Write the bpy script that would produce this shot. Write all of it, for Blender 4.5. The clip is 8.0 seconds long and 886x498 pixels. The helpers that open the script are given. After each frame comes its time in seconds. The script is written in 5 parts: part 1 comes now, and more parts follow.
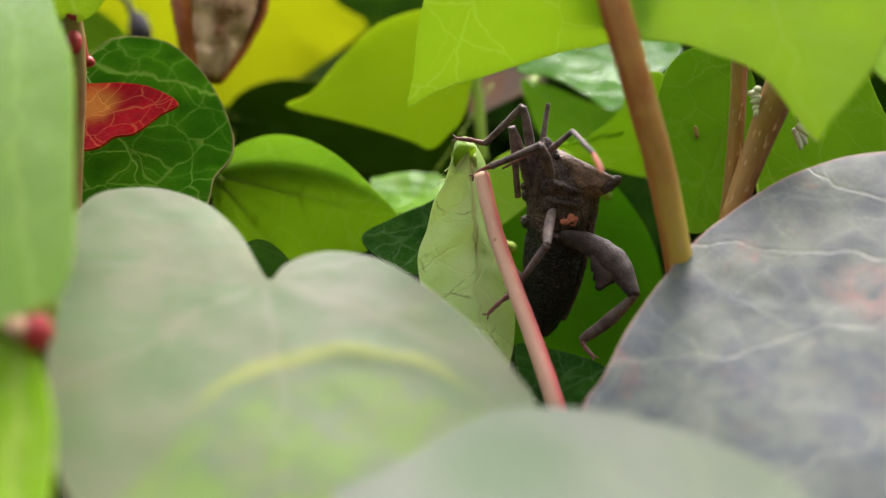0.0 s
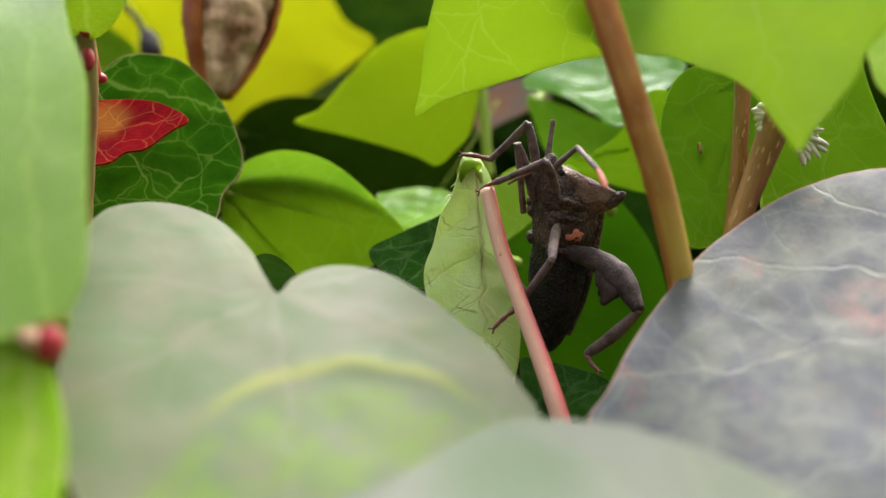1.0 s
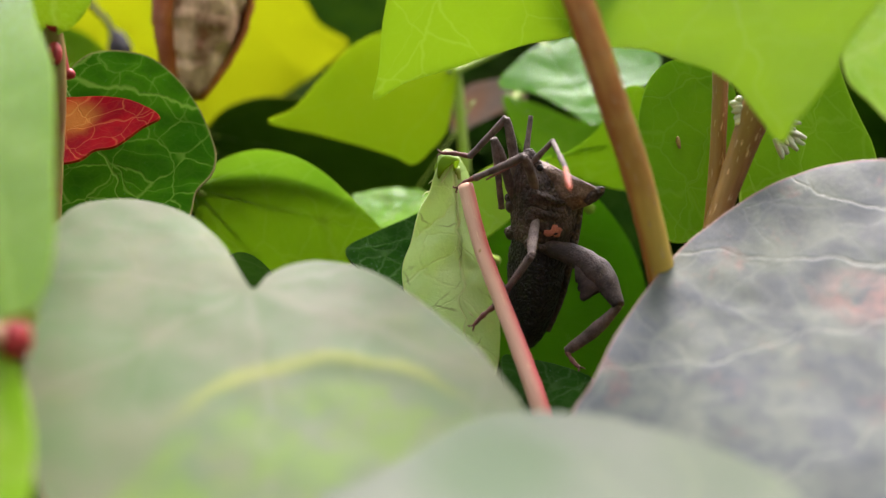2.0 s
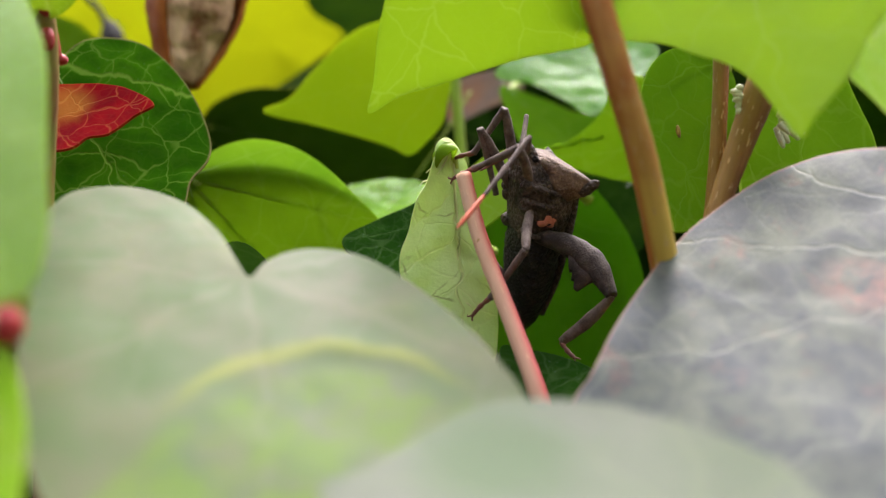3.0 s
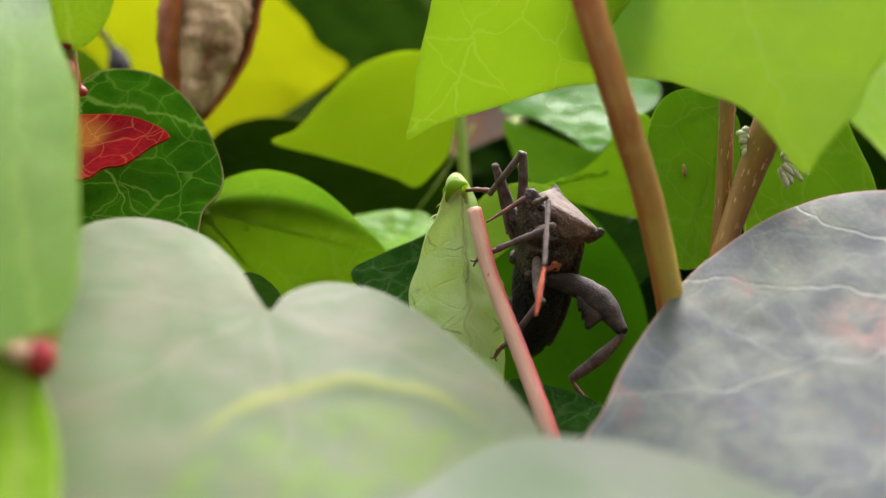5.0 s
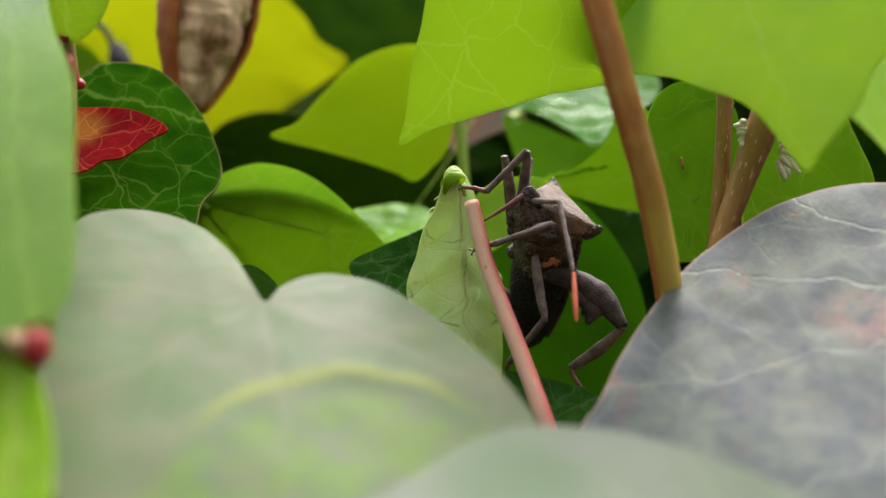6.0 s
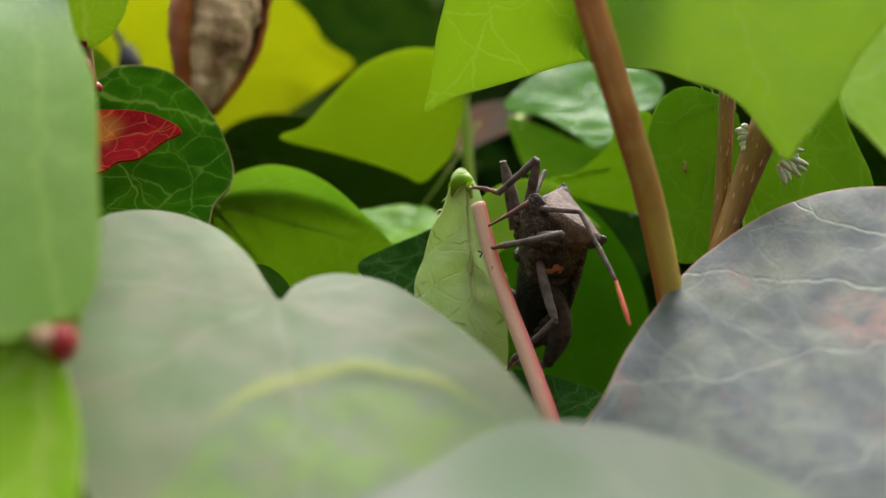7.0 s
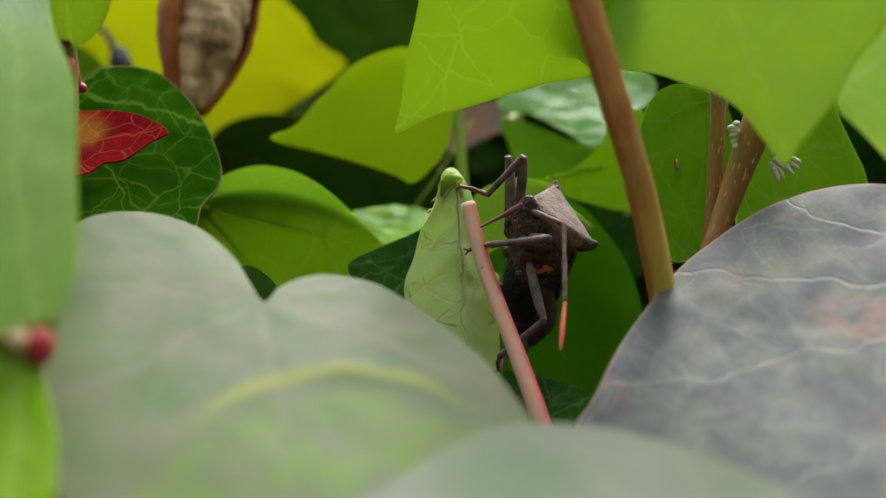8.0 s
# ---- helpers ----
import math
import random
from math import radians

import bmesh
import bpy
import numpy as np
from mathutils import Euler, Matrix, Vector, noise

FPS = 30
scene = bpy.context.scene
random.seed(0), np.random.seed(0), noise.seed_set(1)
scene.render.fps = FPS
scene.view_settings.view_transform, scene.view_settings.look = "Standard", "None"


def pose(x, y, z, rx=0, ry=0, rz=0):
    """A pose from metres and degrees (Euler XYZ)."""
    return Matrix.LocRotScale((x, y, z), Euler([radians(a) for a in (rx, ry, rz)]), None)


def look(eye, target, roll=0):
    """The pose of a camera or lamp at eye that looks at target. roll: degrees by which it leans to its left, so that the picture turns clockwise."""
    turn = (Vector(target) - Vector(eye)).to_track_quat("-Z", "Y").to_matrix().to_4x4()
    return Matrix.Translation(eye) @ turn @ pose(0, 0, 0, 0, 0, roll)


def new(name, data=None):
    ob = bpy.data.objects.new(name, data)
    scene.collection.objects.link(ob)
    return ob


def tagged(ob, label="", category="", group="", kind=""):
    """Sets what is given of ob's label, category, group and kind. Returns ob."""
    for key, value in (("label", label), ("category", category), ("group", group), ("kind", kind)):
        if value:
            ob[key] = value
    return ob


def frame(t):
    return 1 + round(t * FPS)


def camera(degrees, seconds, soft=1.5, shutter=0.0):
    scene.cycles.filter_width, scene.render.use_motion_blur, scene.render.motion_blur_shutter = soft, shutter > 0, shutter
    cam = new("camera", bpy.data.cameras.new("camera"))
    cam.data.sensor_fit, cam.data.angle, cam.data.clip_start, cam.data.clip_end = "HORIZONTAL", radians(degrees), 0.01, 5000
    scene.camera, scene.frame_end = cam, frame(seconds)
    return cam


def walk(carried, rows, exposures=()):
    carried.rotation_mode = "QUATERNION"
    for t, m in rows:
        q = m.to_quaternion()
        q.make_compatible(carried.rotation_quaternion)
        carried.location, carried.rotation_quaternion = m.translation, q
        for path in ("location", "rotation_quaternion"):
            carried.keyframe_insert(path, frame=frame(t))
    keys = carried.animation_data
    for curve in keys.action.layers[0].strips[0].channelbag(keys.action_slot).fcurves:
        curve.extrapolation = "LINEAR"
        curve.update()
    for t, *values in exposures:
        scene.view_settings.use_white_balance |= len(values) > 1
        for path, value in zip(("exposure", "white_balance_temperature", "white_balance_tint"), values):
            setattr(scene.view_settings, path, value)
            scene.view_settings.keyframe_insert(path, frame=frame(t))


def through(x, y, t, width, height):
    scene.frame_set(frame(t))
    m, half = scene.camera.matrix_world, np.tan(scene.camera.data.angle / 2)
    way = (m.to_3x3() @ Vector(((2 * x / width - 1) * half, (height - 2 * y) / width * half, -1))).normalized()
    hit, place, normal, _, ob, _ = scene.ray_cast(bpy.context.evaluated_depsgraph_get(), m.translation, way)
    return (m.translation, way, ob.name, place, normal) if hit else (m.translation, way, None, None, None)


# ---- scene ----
MM = 0.001
FOCUS = 0.108

cam = camera(55, 8.0, soft=1.3)
cam.data.dof.use_dof = True
cam.data.dof.focus_distance = FOCUS
cam.data.dof.aperture_fstop = 12
walk(cam, [
    (0.0, pose(-0.00007, 0.00098, 0.22017, 88.909, 0.142, -0.449)),
    (0.5, pose(0.00173, 0.00101, 0.22019, 89.671, 0.176, -0.285)),
    (1.0, pose(0.00000, -0.00000, 0.22000, 90.000, 0.000, -0.002)),
    (1.5, pose(-0.00169, 0.00052, 0.21963, 90.189, 0.345, -0.986)),
    (1.7, pose(-0.00054, 0.00092, 0.21918, 90.590, 0.482, -1.368)),
    (3.0, pose(-0.00105, 0.00260, 0.21778, 90.284, 0.493, -2.180)),
    (3.5, pose(-0.00176, 0.00167, 0.21815, 90.244, 0.404, -1.684)),
    (4.0, pose(-0.00186, 0.00184, 0.21731, 90.137, 0.016, -4.322)),
    (4.5, pose(-0.00484, 0.00201, 0.21790, 91.677, -0.739, -3.895)),
    (4.7, pose(-0.00447, 0.00165, 0.21880, 92.015, -0.589, -3.522)),
    (5.8, pose(-0.00324, 0.00095, 0.21868, 91.845, -0.189, -2.492)),
    (6.0, pose(-0.00320, 0.00106, 0.21822, 91.809, -0.305, -2.803)),
    (6.5, pose(-0.00294, -0.00033, 0.21836, 92.249, -0.605, -2.875)),
    (7.0, pose(-0.00402, -0.00129, 0.21818, 91.828, -0.544, -2.683)),
    (7.5, pose(-0.00232, -0.00129, 0.21812, 92.252, -0.327, -2.799)),
    (8.0, pose(-0.00278, -0.00024, 0.21814, 91.895, -0.218, -2.729)),
], exposures=[(0.0, 1.86, 6500, 17), (1.5, 1.93, 6500, 19), (4.5, 1.9, 6500, 17), (6.5, 1.56, 6500, 11), (8.0, 1.36, 6500, 9)])

# ---- light: bright overcast sky, sun veiled high behind the leaves ----
world = bpy.data.worlds.new("sky")
scene.world = world
world.use_nodes = True
wn = world.node_tree
sky = wn.nodes.new("ShaderNodeTexSky")
sky.sky_type, sky.sun_disc = "NISHITA", False
sky.sun_elevation, sky.sun_rotation = radians(62), radians(20)
sky.air_density, sky.dust_density = 1.0, 3.0
veil = wn.nodes.new("ShaderNodeHueSaturation")
veil.inputs["Saturation"].default_value = 0.28
wn.links.new(sky.outputs[0], veil.inputs["Color"])
wn.links.new(veil.outputs[0], wn.nodes["Background"].inputs[0])
wn.nodes["Background"].inputs[1].default_value = 0.15
sun = new("sun", bpy.data.lights.new("sun", "SUN"))
sun.data.energy, sun.data.angle, sun.data.color = 1.4, radians(35), (1.0, 0.96, 0.9)
sun.matrix_world = look((0, 0, 1), (-0.16, -0.44, 0.12))


# ---- materials ----
class Nodes:
    """Short hand for building one node material."""

    def __init__(self, name):
        self.mat = bpy.data.materials.new(name)
        self.mat.use_nodes = True
        self.tree = self.mat.node_tree
        self.bsdf = self.tree.nodes["Principled BSDF"]
        self.out = self.tree.nodes["Material Output"]

    def node(self, kind, **values):
        n = self.tree.nodes.new(kind)
        for k, v in values.items():
            setattr(n, k, v)
        return n

    def put(self, socket, value):
        if isinstance(value, bpy.types.NodeSocket):
            self.tree.links.new(value, socket)
        elif isinstance(value, tuple) and len(value) == 3 and socket.type == "RGBA":
            socket.default_value = (*value, 1)
        else:
            socket.default_value = value

    def math(self, op, a, b=0.0, c=0.0, clamp=False):
        n = self.node("ShaderNodeMath", operation=op, use_clamp=clamp)
        for s, v in zip(n.inputs, (a, b, c)):
            self.put(s, v)
        return n.outputs[0]

    def mix(self, fac, a, b):
        n = self.node("ShaderNodeMix", data_type="RGBA")
        self.put(n.inputs[0], fac)
        self.put(n.inputs[6], a)
        self.put(n.inputs[7], b)
        return n.outputs[2]

    def ramp(self, value, low, high):
        n = self.node("ShaderNodeMapRange", interpolation_type="SMOOTHSTEP")
        self.put(n.inputs[0], value)
        n.inputs[1].default_value, n.inputs[2].default_value = low, high
        return n.outputs[0]

    def noise(self, where, scale, detail=3.0, rough=0.55):
        n = self.node("ShaderNodeTexNoise")
        self.put(n.inputs["Vector"], where)
        n.inputs["Scale"].default_value, n.inputs["Detail"].default_value = scale, detail
        n.inputs["Roughness"].default_value = rough
        return n.outputs[0]

    def edges(self, where, scale):
        n = self.node("ShaderNodeTexVoronoi", feature="DISTANCE_TO_EDGE")
        self.put(n.inputs["Vector"], where)
        n.inputs["Scale"].default_value = scale
        return n.outputs[0]

    def bump(self, height, strength, distance):
        n = self.node("ShaderNodeBump")
        n.inputs["Strength"].default_value, n.inputs["Distance"].default_value = strength, distance
        self.put(n.inputs["Height"], height)
        return n.outputs[0]

    def place(self):
        return self.node("ShaderNodeTexCoord").outputs["Object"]


VEIN_COLOURS = {}
VEIN_MATERIALS = {}


def leaf_material(name, blade, dark, vein, through, rough=0.35, veins=0.5, net=0.3, spots=None, sheen=0.3, glow=0.4, cell=0.2, relief=0.35, freckle=0.0, rim=0.35, band=0.045, fine=0.35,
                  spread=0.36, turn=0.0, centre=(0.0, 0.0), width=0.26, feather=0.35, step=4.5, islands=0.0, blotch=0.09, crack=0.0, fold_line=None, heart=None, rim_tone=None):
    """A leaf blade: veins fanning out from the stalk, side veins, a net between them, blotches, a waxy coat, light passing through.
    islands: darker tissue inside the meshes of the net; crack: fine brown cracks; fold_line: (height, bow, middle) of a yellowed crease with green below it;
    heart: (across, along, radius, colour, amount, broken) of one large patch; rim_tone: colour of a dry edge."""
    m = Nodes(name)
    VEIN_COLOURS[name] = vein
    uv = m.node("ShaderNodeUVMap", uv_map="leaf").outputs[0]

    def shifted(where, scale, amount):
        wob = m.node("ShaderNodeTexNoise")
        m.put(wob.inputs["Vector"], where)
        wob.inputs["Scale"].default_value = scale
        bent = m.node("ShaderNodeVectorMath", operation="MULTIPLY_ADD")
        m.put(bent.inputs[0], wob.outputs[1])
        bent.inputs[1].default_value = (amount, amount, 0)
        m.put(bent.inputs[2], where)
        back = m.node("ShaderNodeVectorMath", operation="ADD")
        m.put(back.inputs[0], bent.outputs[0])
        back.inputs[1].default_value = (-amount / 2, -amount / 2, 0)
        return back.outputs[0]

    flat = shifted(shifted(uv, 0.11, 5.5), 0.45, 1.5)
    xyz = m.node("ShaderNodeSeparateXYZ")
    m.put(xyz.inputs[0], flat)
    x, y = m.math("SUBTRACT", xyz.outputs[0], centre[0]), m.math("SUBTRACT", xyz.outputs[1], centre[1])
    angle = m.math("ARCTAN2", x, y)
    radius = m.math("SQRT", m.math("ADD", m.math("MULTIPLY", x, x), m.math("MULTIPLY", y, y)))
    fold = m.math("PINGPONG", m.math("ADD", angle, 18 * spread - turn), spread)
    off = m.math("MULTIPLY", radius, m.math("SINE", fold))
    along = m.math("MULTIPLY", radius, m.math("COSINE", fold))
    taper = m.math("MAXIMUM", m.math("SUBTRACT", 1.0, m.math("MULTIPLY", radius, 0.018)), 0.35)
    main = m.math("SUBTRACT", 1.0, m.ramp(m.math("DIVIDE", off, taper), 0.04, width))
    # side veins leave each main vein at a slant
    slant = m.math("PINGPONG", m.math("SUBTRACT", along, m.math("MULTIPLY", off, 0.75)), step / 2)
    side = m.math("SUBTRACT", 1.0, m.ramp(slant, 0.02, width * 0.62))
    cells = m.edges(flat, cell)
    net1 = m.math("SUBTRACT", 1.0, m.ramp(cells, 0.004, band))
    tiny = m.math("SUBTRACT", 1.0, m.ramp(m.edges(flat, cell * 3.4), 0.01, 0.10))
    strong = m.math("MAXIMUM", m.math("MULTIPLY", main, veins), m.math("MULTIPLY", side, feather * veins * 1.6))
    vein_fac = m.math("MAXIMUM", strong, m.math("MAXIMUM", m.math("MULTIPLY", net1, net), m.math("MULTIPLY", tiny, net * fine)), clamp=True)
    blot = m.ramp(m.noise(uv, blotch, 4.0), 0.35, 0.66)
    grain = m.noise(uv, 2.2, 4.0)
    col = m.mix(blot, dark, blade)
    col = m.mix(m.math("MULTIPLY", m.ramp(grain, 0.3, 0.8), 0.25), col, dark)
    if islands:
        inner = m.math("MULTIPLY", m.ramp(cells, 0.02, 0.30), m.ramp(m.math("MINIMUM", off, slant), 0.1, 1.6))
        col = m.mix(m.math("MULTIPLY", inner, islands), col, tuple(c * (0.5 if name != "old_leaf" else 0.62) for c in dark))
    col = m.mix(vein_fac, col, vein)
    if spots:
        tone, amount, size = spots
        patch = m.ramp(m.noise(shifted(uv, 0.5, 2.5), size, 5.0, 0.65), 0.60 - 0.1 * amount, 0.72)
        col = m.mix(m.math("MULTIPLY", patch, amount), col, tone)
    if heart:
        spot = m.node("ShaderNodeVectorMath", operation="DISTANCE")
        m.put(spot.inputs[0], shifted(uv, 0.25, 4.0))
        spot.inputs[1].default_value = (heart[0], heart[1], 0)
        near = m.math("SUBTRACT", 1.0, m.ramp(spot.outputs["Value"], heart[2] * 0.25, heart[2]))
        if heart[5]:
            near = m.math("MULTIPLY", near, m.ramp(m.noise(uv, 1.6 / heart[2], 5.0, 0.65), 0.36, 0.58))
        col = m.mix(m.math("MULTIPLY", near, heart[4]), col, heart[3])
    if fold_line:
        height, bow, middle = fold_line
        pos = m.node("ShaderNodeSeparateXYZ")
        m.put(pos.inputs[0], shifted(uv, 0.2, 2.4))
        reach = m.math("SUBTRACT", pos.outputs[0], middle)
        gap = m.math("SUBTRACT", pos.outputs[1], m.math("ADD", height, m.math("MULTIPLY", bow, m.math("MULTIPLY", reach, reach))))
        crest = m.math("SUBTRACT", 1.0, m.ramp(m.math("ABSOLUTE", gap), 0.1, 1.7))
        fade = m.math("SUBTRACT", 1.0, m.ramp(m.math("ABSOLUTE", reach), 7.0, 13.5))
        below = m.math("MULTIPLY", m.ramp(gap, 0.8, 5.0), m.ramp(m.noise(shifted(uv, 0.35, 4.0), 0.17, 4.0, 0.6), 0.38, 0.64))
        col = m.mix(m.math("MULTIPLY", below, 0.85), col, (0.125, 0.225, 0.018))
        col = m.mix(m.math("MULTIPLY", m.math("MULTIPLY", crest, fade), 0.6), col, (0.27, 0.31, 0.035))
    if crack:
        seam = m.math("SUBTRACT", 1.0, m.ramp(m.edges(shifted(uv, 0.6, 1.4), 0.19), 0.004, 0.026))
        where = m.ramp(m.noise(uv, 0.14, 2.0), 0.48, 0.60)
        col = m.mix(m.math("MULTIPLY", m.math("MULTIPLY", seam, where), crack), col, (0.10, 0.13, 0.03))
    if freckle:
        dots = m.ramp(m.noise(uv, 1.6, 2.0), 0.66, 0.74)
        col = m.mix(m.math("MULTIPLY", dots, freckle), col, (0.55, 0.6, 0.55))
    edge = m.node("ShaderNodeSeparateXYZ")
    m.put(edge.inputs[0], m.node("ShaderNodeUVMap", uv_map="rim").outputs[0])
    lip = m.math("MULTIPLY", m.ramp(edge.outputs[0], 0.975, 0.995), rim)
    col = m.mix(lip, col, rim_tone or vein)
    m.put(m.bsdf.inputs["Base Color"], col)
    m.put(m.bsdf.inputs["Roughness"], m.math("ADD", rough - 0.08, m.math("MULTIPLY", grain, 0.18)))
    m.put(m.bsdf.inputs["Specular IOR Level"], sheen)
    height = m.math("ADD", m.math("MULTIPLY", vein_fac, -1.0), m.math("MULTIPLY", grain, 0.25))
    m.put(m.bsdf.inputs["Normal"], m.bump(height, relief, 0.0004))
    through = tuple(c ** 0.5 for c in through)
    lit = m.node("ShaderNodeBsdfTranslucent")
    m.put(lit.inputs[0], m.mix(m.math("MULTIPLY", vein_fac, 0.8), through, tuple(min(1.0, c ** 0.5 + 0.15) for c in vein)))
    both = m.node("ShaderNodeMixShader")
    both.inputs[0].default_value = glow
    m.put(both.inputs[1], m.bsdf.outputs[0])
    m.put(both.inputs[2], lit.outputs[0])
    m.put(m.out.inputs[0], both.outputs[0])
    return m.mat


# part of the white sky sheen is put into these two pale bases
LEAF_PALE = leaf_material("pale_sheen_leaf", (0.147, 0.16, 0.085), (0.094, 0.15, 0.055), (0.21, 0.21, 0.12), (0.26, 0.44, 0.03), 0.46, 0.30, 0.05, spots=((0.17, 0.22, 0.05), 0.5, 0.06), sheen=0.165, glow=0.14, cell=0.085, relief=0.10, rim=0.4, fine=0.2, spread=0.46, width=1.1, feather=0.3, step=11, fold_line=(11.0, 0.045, -4.5), blotch=0.13)
LEAF_LOW = leaf_material("low_sheen_leaf", (0.135, 0.15, 0.112), (0.095, 0.13, 0.07), (0.19, 0.24, 0.10), (0.2, 0.4, 0.05), 0.46, 0.2, 0.05, sheen=0.24, glow=0.12, cell=0.085, relief=0.10, rim=0.3, fine=0.2, width=0.6, step=8, blotch=0.055, spots=((0.055, 0.13, 0.02), 0.8, 0.07), heart=(-5.5, 13.5, 8.0, (0.05, 0.11, 0.028), 0.85, False))
LEAF_YOUNG = leaf_material("young_leaf", (0.27, 0.44, 0.08), (0.19, 0.37, 0.035), (0.34, 0.52, 0.05), (0.40, 0.66, 0.01), 0.26, 0.62, 0.08, sheen=0.6, glow=0.36, relief=0.15, fine=0.1, spread=0.55, width=0.8, feather=0.25, step=7)
LEAF_VEINED = leaf_material("veined_leaf", (0.055, 0.2, 0.004), (0.024, 0.115, 0.003), (0.25, 0.42, 0.05), (0.06, 0.34, 0.005), 0.5, 0.65, 0.42, sheen=0.0, glow=0.2, cell=0.2, relief=0.3, freckle=0.06, rim=0.7, band=0.03, fine=0.10, spread=0.45, width=0.34, feather=0.2, step=5.5, islands=0.6, rim_tone=(0.4, 0.28, 0.13))
LEAF_RED = leaf_material("red_leaf", (0.34, 0.002, 0.006), (0.14, 0.001, 0.004), (0.56, 0.14, 0.03), (0.6, 0.002, 0.006), 0.4, 0.4, 0.35, spots=None, sheen=0.02, glow=0.2, cell=0.28, fine=0.1, spread=0.4, width=0.2, step=3.0, islands=0.4, relief=0.3, band=0.03, feather=0.1, heart=(-1.6, 3.4, 4.4, (0.50, 0.22, 0.03), 0.55, False))
LEAF_YELLOW = leaf_material("yellow_leaf", (0.36, 0.41, 0.006), (0.3, 0.35, 0.004), (0.33, 0.38, 0.01), (0.37, 0.42, 0.003), 0.6, 0.1, 0.05, glow=0.85, sheen=0.0, feather=0.2, step=16, width=1.2)
LEAF_GREEN = leaf_material("green_leaf", (0.185, 0.36, 0.012), (0.105, 0.24, 0.008), (0.27, 0.43, 0.04), (0.27, 0.54, 0.006), 0.46, 0.34, 0.22, glow=0.38, sheen=0.0, cell=0.16, fine=0.2, feather=0.25, step=6)
LEAF_DEEP = leaf_material("deep_green_leaf", (0.066, 0.2, 0.004), (0.044, 0.148, 0.003), (0.10, 0.24, 0.015), (0.09, 0.36, 0.003), 0.55, 0.3, 0.14, glow=0.34, sheen=0.0, fine=0.15, step=7)
# ivy green darkened so that the colour itself holds the deep shade
LEAF_SHADE_DARK = leaf_material("deep_shade_leaf", (0.014, 0.038, 0.003), (0.005, 0.018, 0.002), (0.026, 0.054, 0.007), (0.018, 0.062, 0.002), 0.7, 0.3, 0.3, glow=0.2, freckle=0.01, sheen=0.0)
# shaded copy: the shade over the rear leaves is put into its colour
LEAF_SHADED = leaf_material("shaded_leaf", (0.030, 0.072, 0.004), (0.014, 0.042, 0.003), (0.05, 0.10, 0.015), (0.04, 0.11, 0.002), 0.65, 0.3, 0.2, glow=0.2, sheen=0.0, fine=0.15, rim_tone=(0.34, 0.36, 0.06))
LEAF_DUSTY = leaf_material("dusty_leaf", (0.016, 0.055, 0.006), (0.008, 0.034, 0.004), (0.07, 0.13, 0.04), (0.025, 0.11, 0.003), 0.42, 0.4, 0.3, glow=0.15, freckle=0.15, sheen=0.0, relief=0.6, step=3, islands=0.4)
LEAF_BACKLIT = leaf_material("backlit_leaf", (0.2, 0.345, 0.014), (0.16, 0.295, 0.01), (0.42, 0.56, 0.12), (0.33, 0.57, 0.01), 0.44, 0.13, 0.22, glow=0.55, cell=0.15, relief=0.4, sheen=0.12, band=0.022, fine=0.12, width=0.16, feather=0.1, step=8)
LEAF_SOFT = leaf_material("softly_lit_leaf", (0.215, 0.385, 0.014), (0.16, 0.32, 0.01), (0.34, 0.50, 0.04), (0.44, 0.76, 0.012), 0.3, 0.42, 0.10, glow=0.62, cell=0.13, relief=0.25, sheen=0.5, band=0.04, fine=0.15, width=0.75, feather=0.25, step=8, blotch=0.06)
LEAF_GLOSSY = leaf_material("glossy_leaf", (0.10, 0.29, 0.015), (0.065, 0.23, 0.008), (0.24, 0.42, 0.06), (0.16, 0.48, 0.008), 0.14, 0.3, 0.2, sheen=0.17, glow=0.32, relief=0.7, fine=0.1, feather=0.4, step=5)
LEAF_CRISP = leaf_material("crisp_green_leaf", (0.16, 0.34, 0.02), (0.09, 0.25, 0.008), (0.36, 0.50, 0.10), (0.22, 0.5, 0.008), 0.10, 0.5, 0.3, sheen=0.03, glow=0.3, relief=0.8, fine=0.1, feather=0.4, step=4)
LEAF_RIMMED = leaf_material("rimmed_leaf", (0.165, 0.34, 0.012), (0.1, 0.235, 0.008), (0.50, 0.66, 0.10), (0.25, 0.54, 0.006), 0.46, 0.25, 0.12, glow=0.4, sheen=0.0, cell=0.16, fine=0.2, feather=0.25, step=6, rim=0.95)
# the green leaf again, with shade put into its colours
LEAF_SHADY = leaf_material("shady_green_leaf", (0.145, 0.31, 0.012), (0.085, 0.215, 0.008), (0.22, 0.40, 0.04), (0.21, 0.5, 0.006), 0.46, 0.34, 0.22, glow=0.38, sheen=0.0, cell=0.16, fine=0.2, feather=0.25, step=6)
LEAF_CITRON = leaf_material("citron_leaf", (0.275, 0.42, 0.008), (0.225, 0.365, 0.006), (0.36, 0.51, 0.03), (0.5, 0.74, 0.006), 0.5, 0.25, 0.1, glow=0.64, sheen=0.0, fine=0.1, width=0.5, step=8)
LEAF_OLD = leaf_material("old_leaf", (0.148, 0.172, 0.124), (0.055, 0.07, 0.078), (0.3, 0.32, 0.2), (0.06, 0.18, 0.02), 0.40, 0.4, 0.08, spots=((0.30, 0.12, 0.09), 0.5, 0.13), sheen=0.34, glow=0.08, cell=0.12, relief=0.3, rim=0.6, fine=0.5, spread=0.214, turn=0.031, centre=(-13.1, 3.5), width=0.4, feather=0.2, step=9, blotch=0.16, islands=0.5, heart=(-1.6, 19.0, 5.5, (0.31, 0.14, 0.11), 0.7, True), band=0.06, rim_tone=(0.42, 0.2, 0.15))
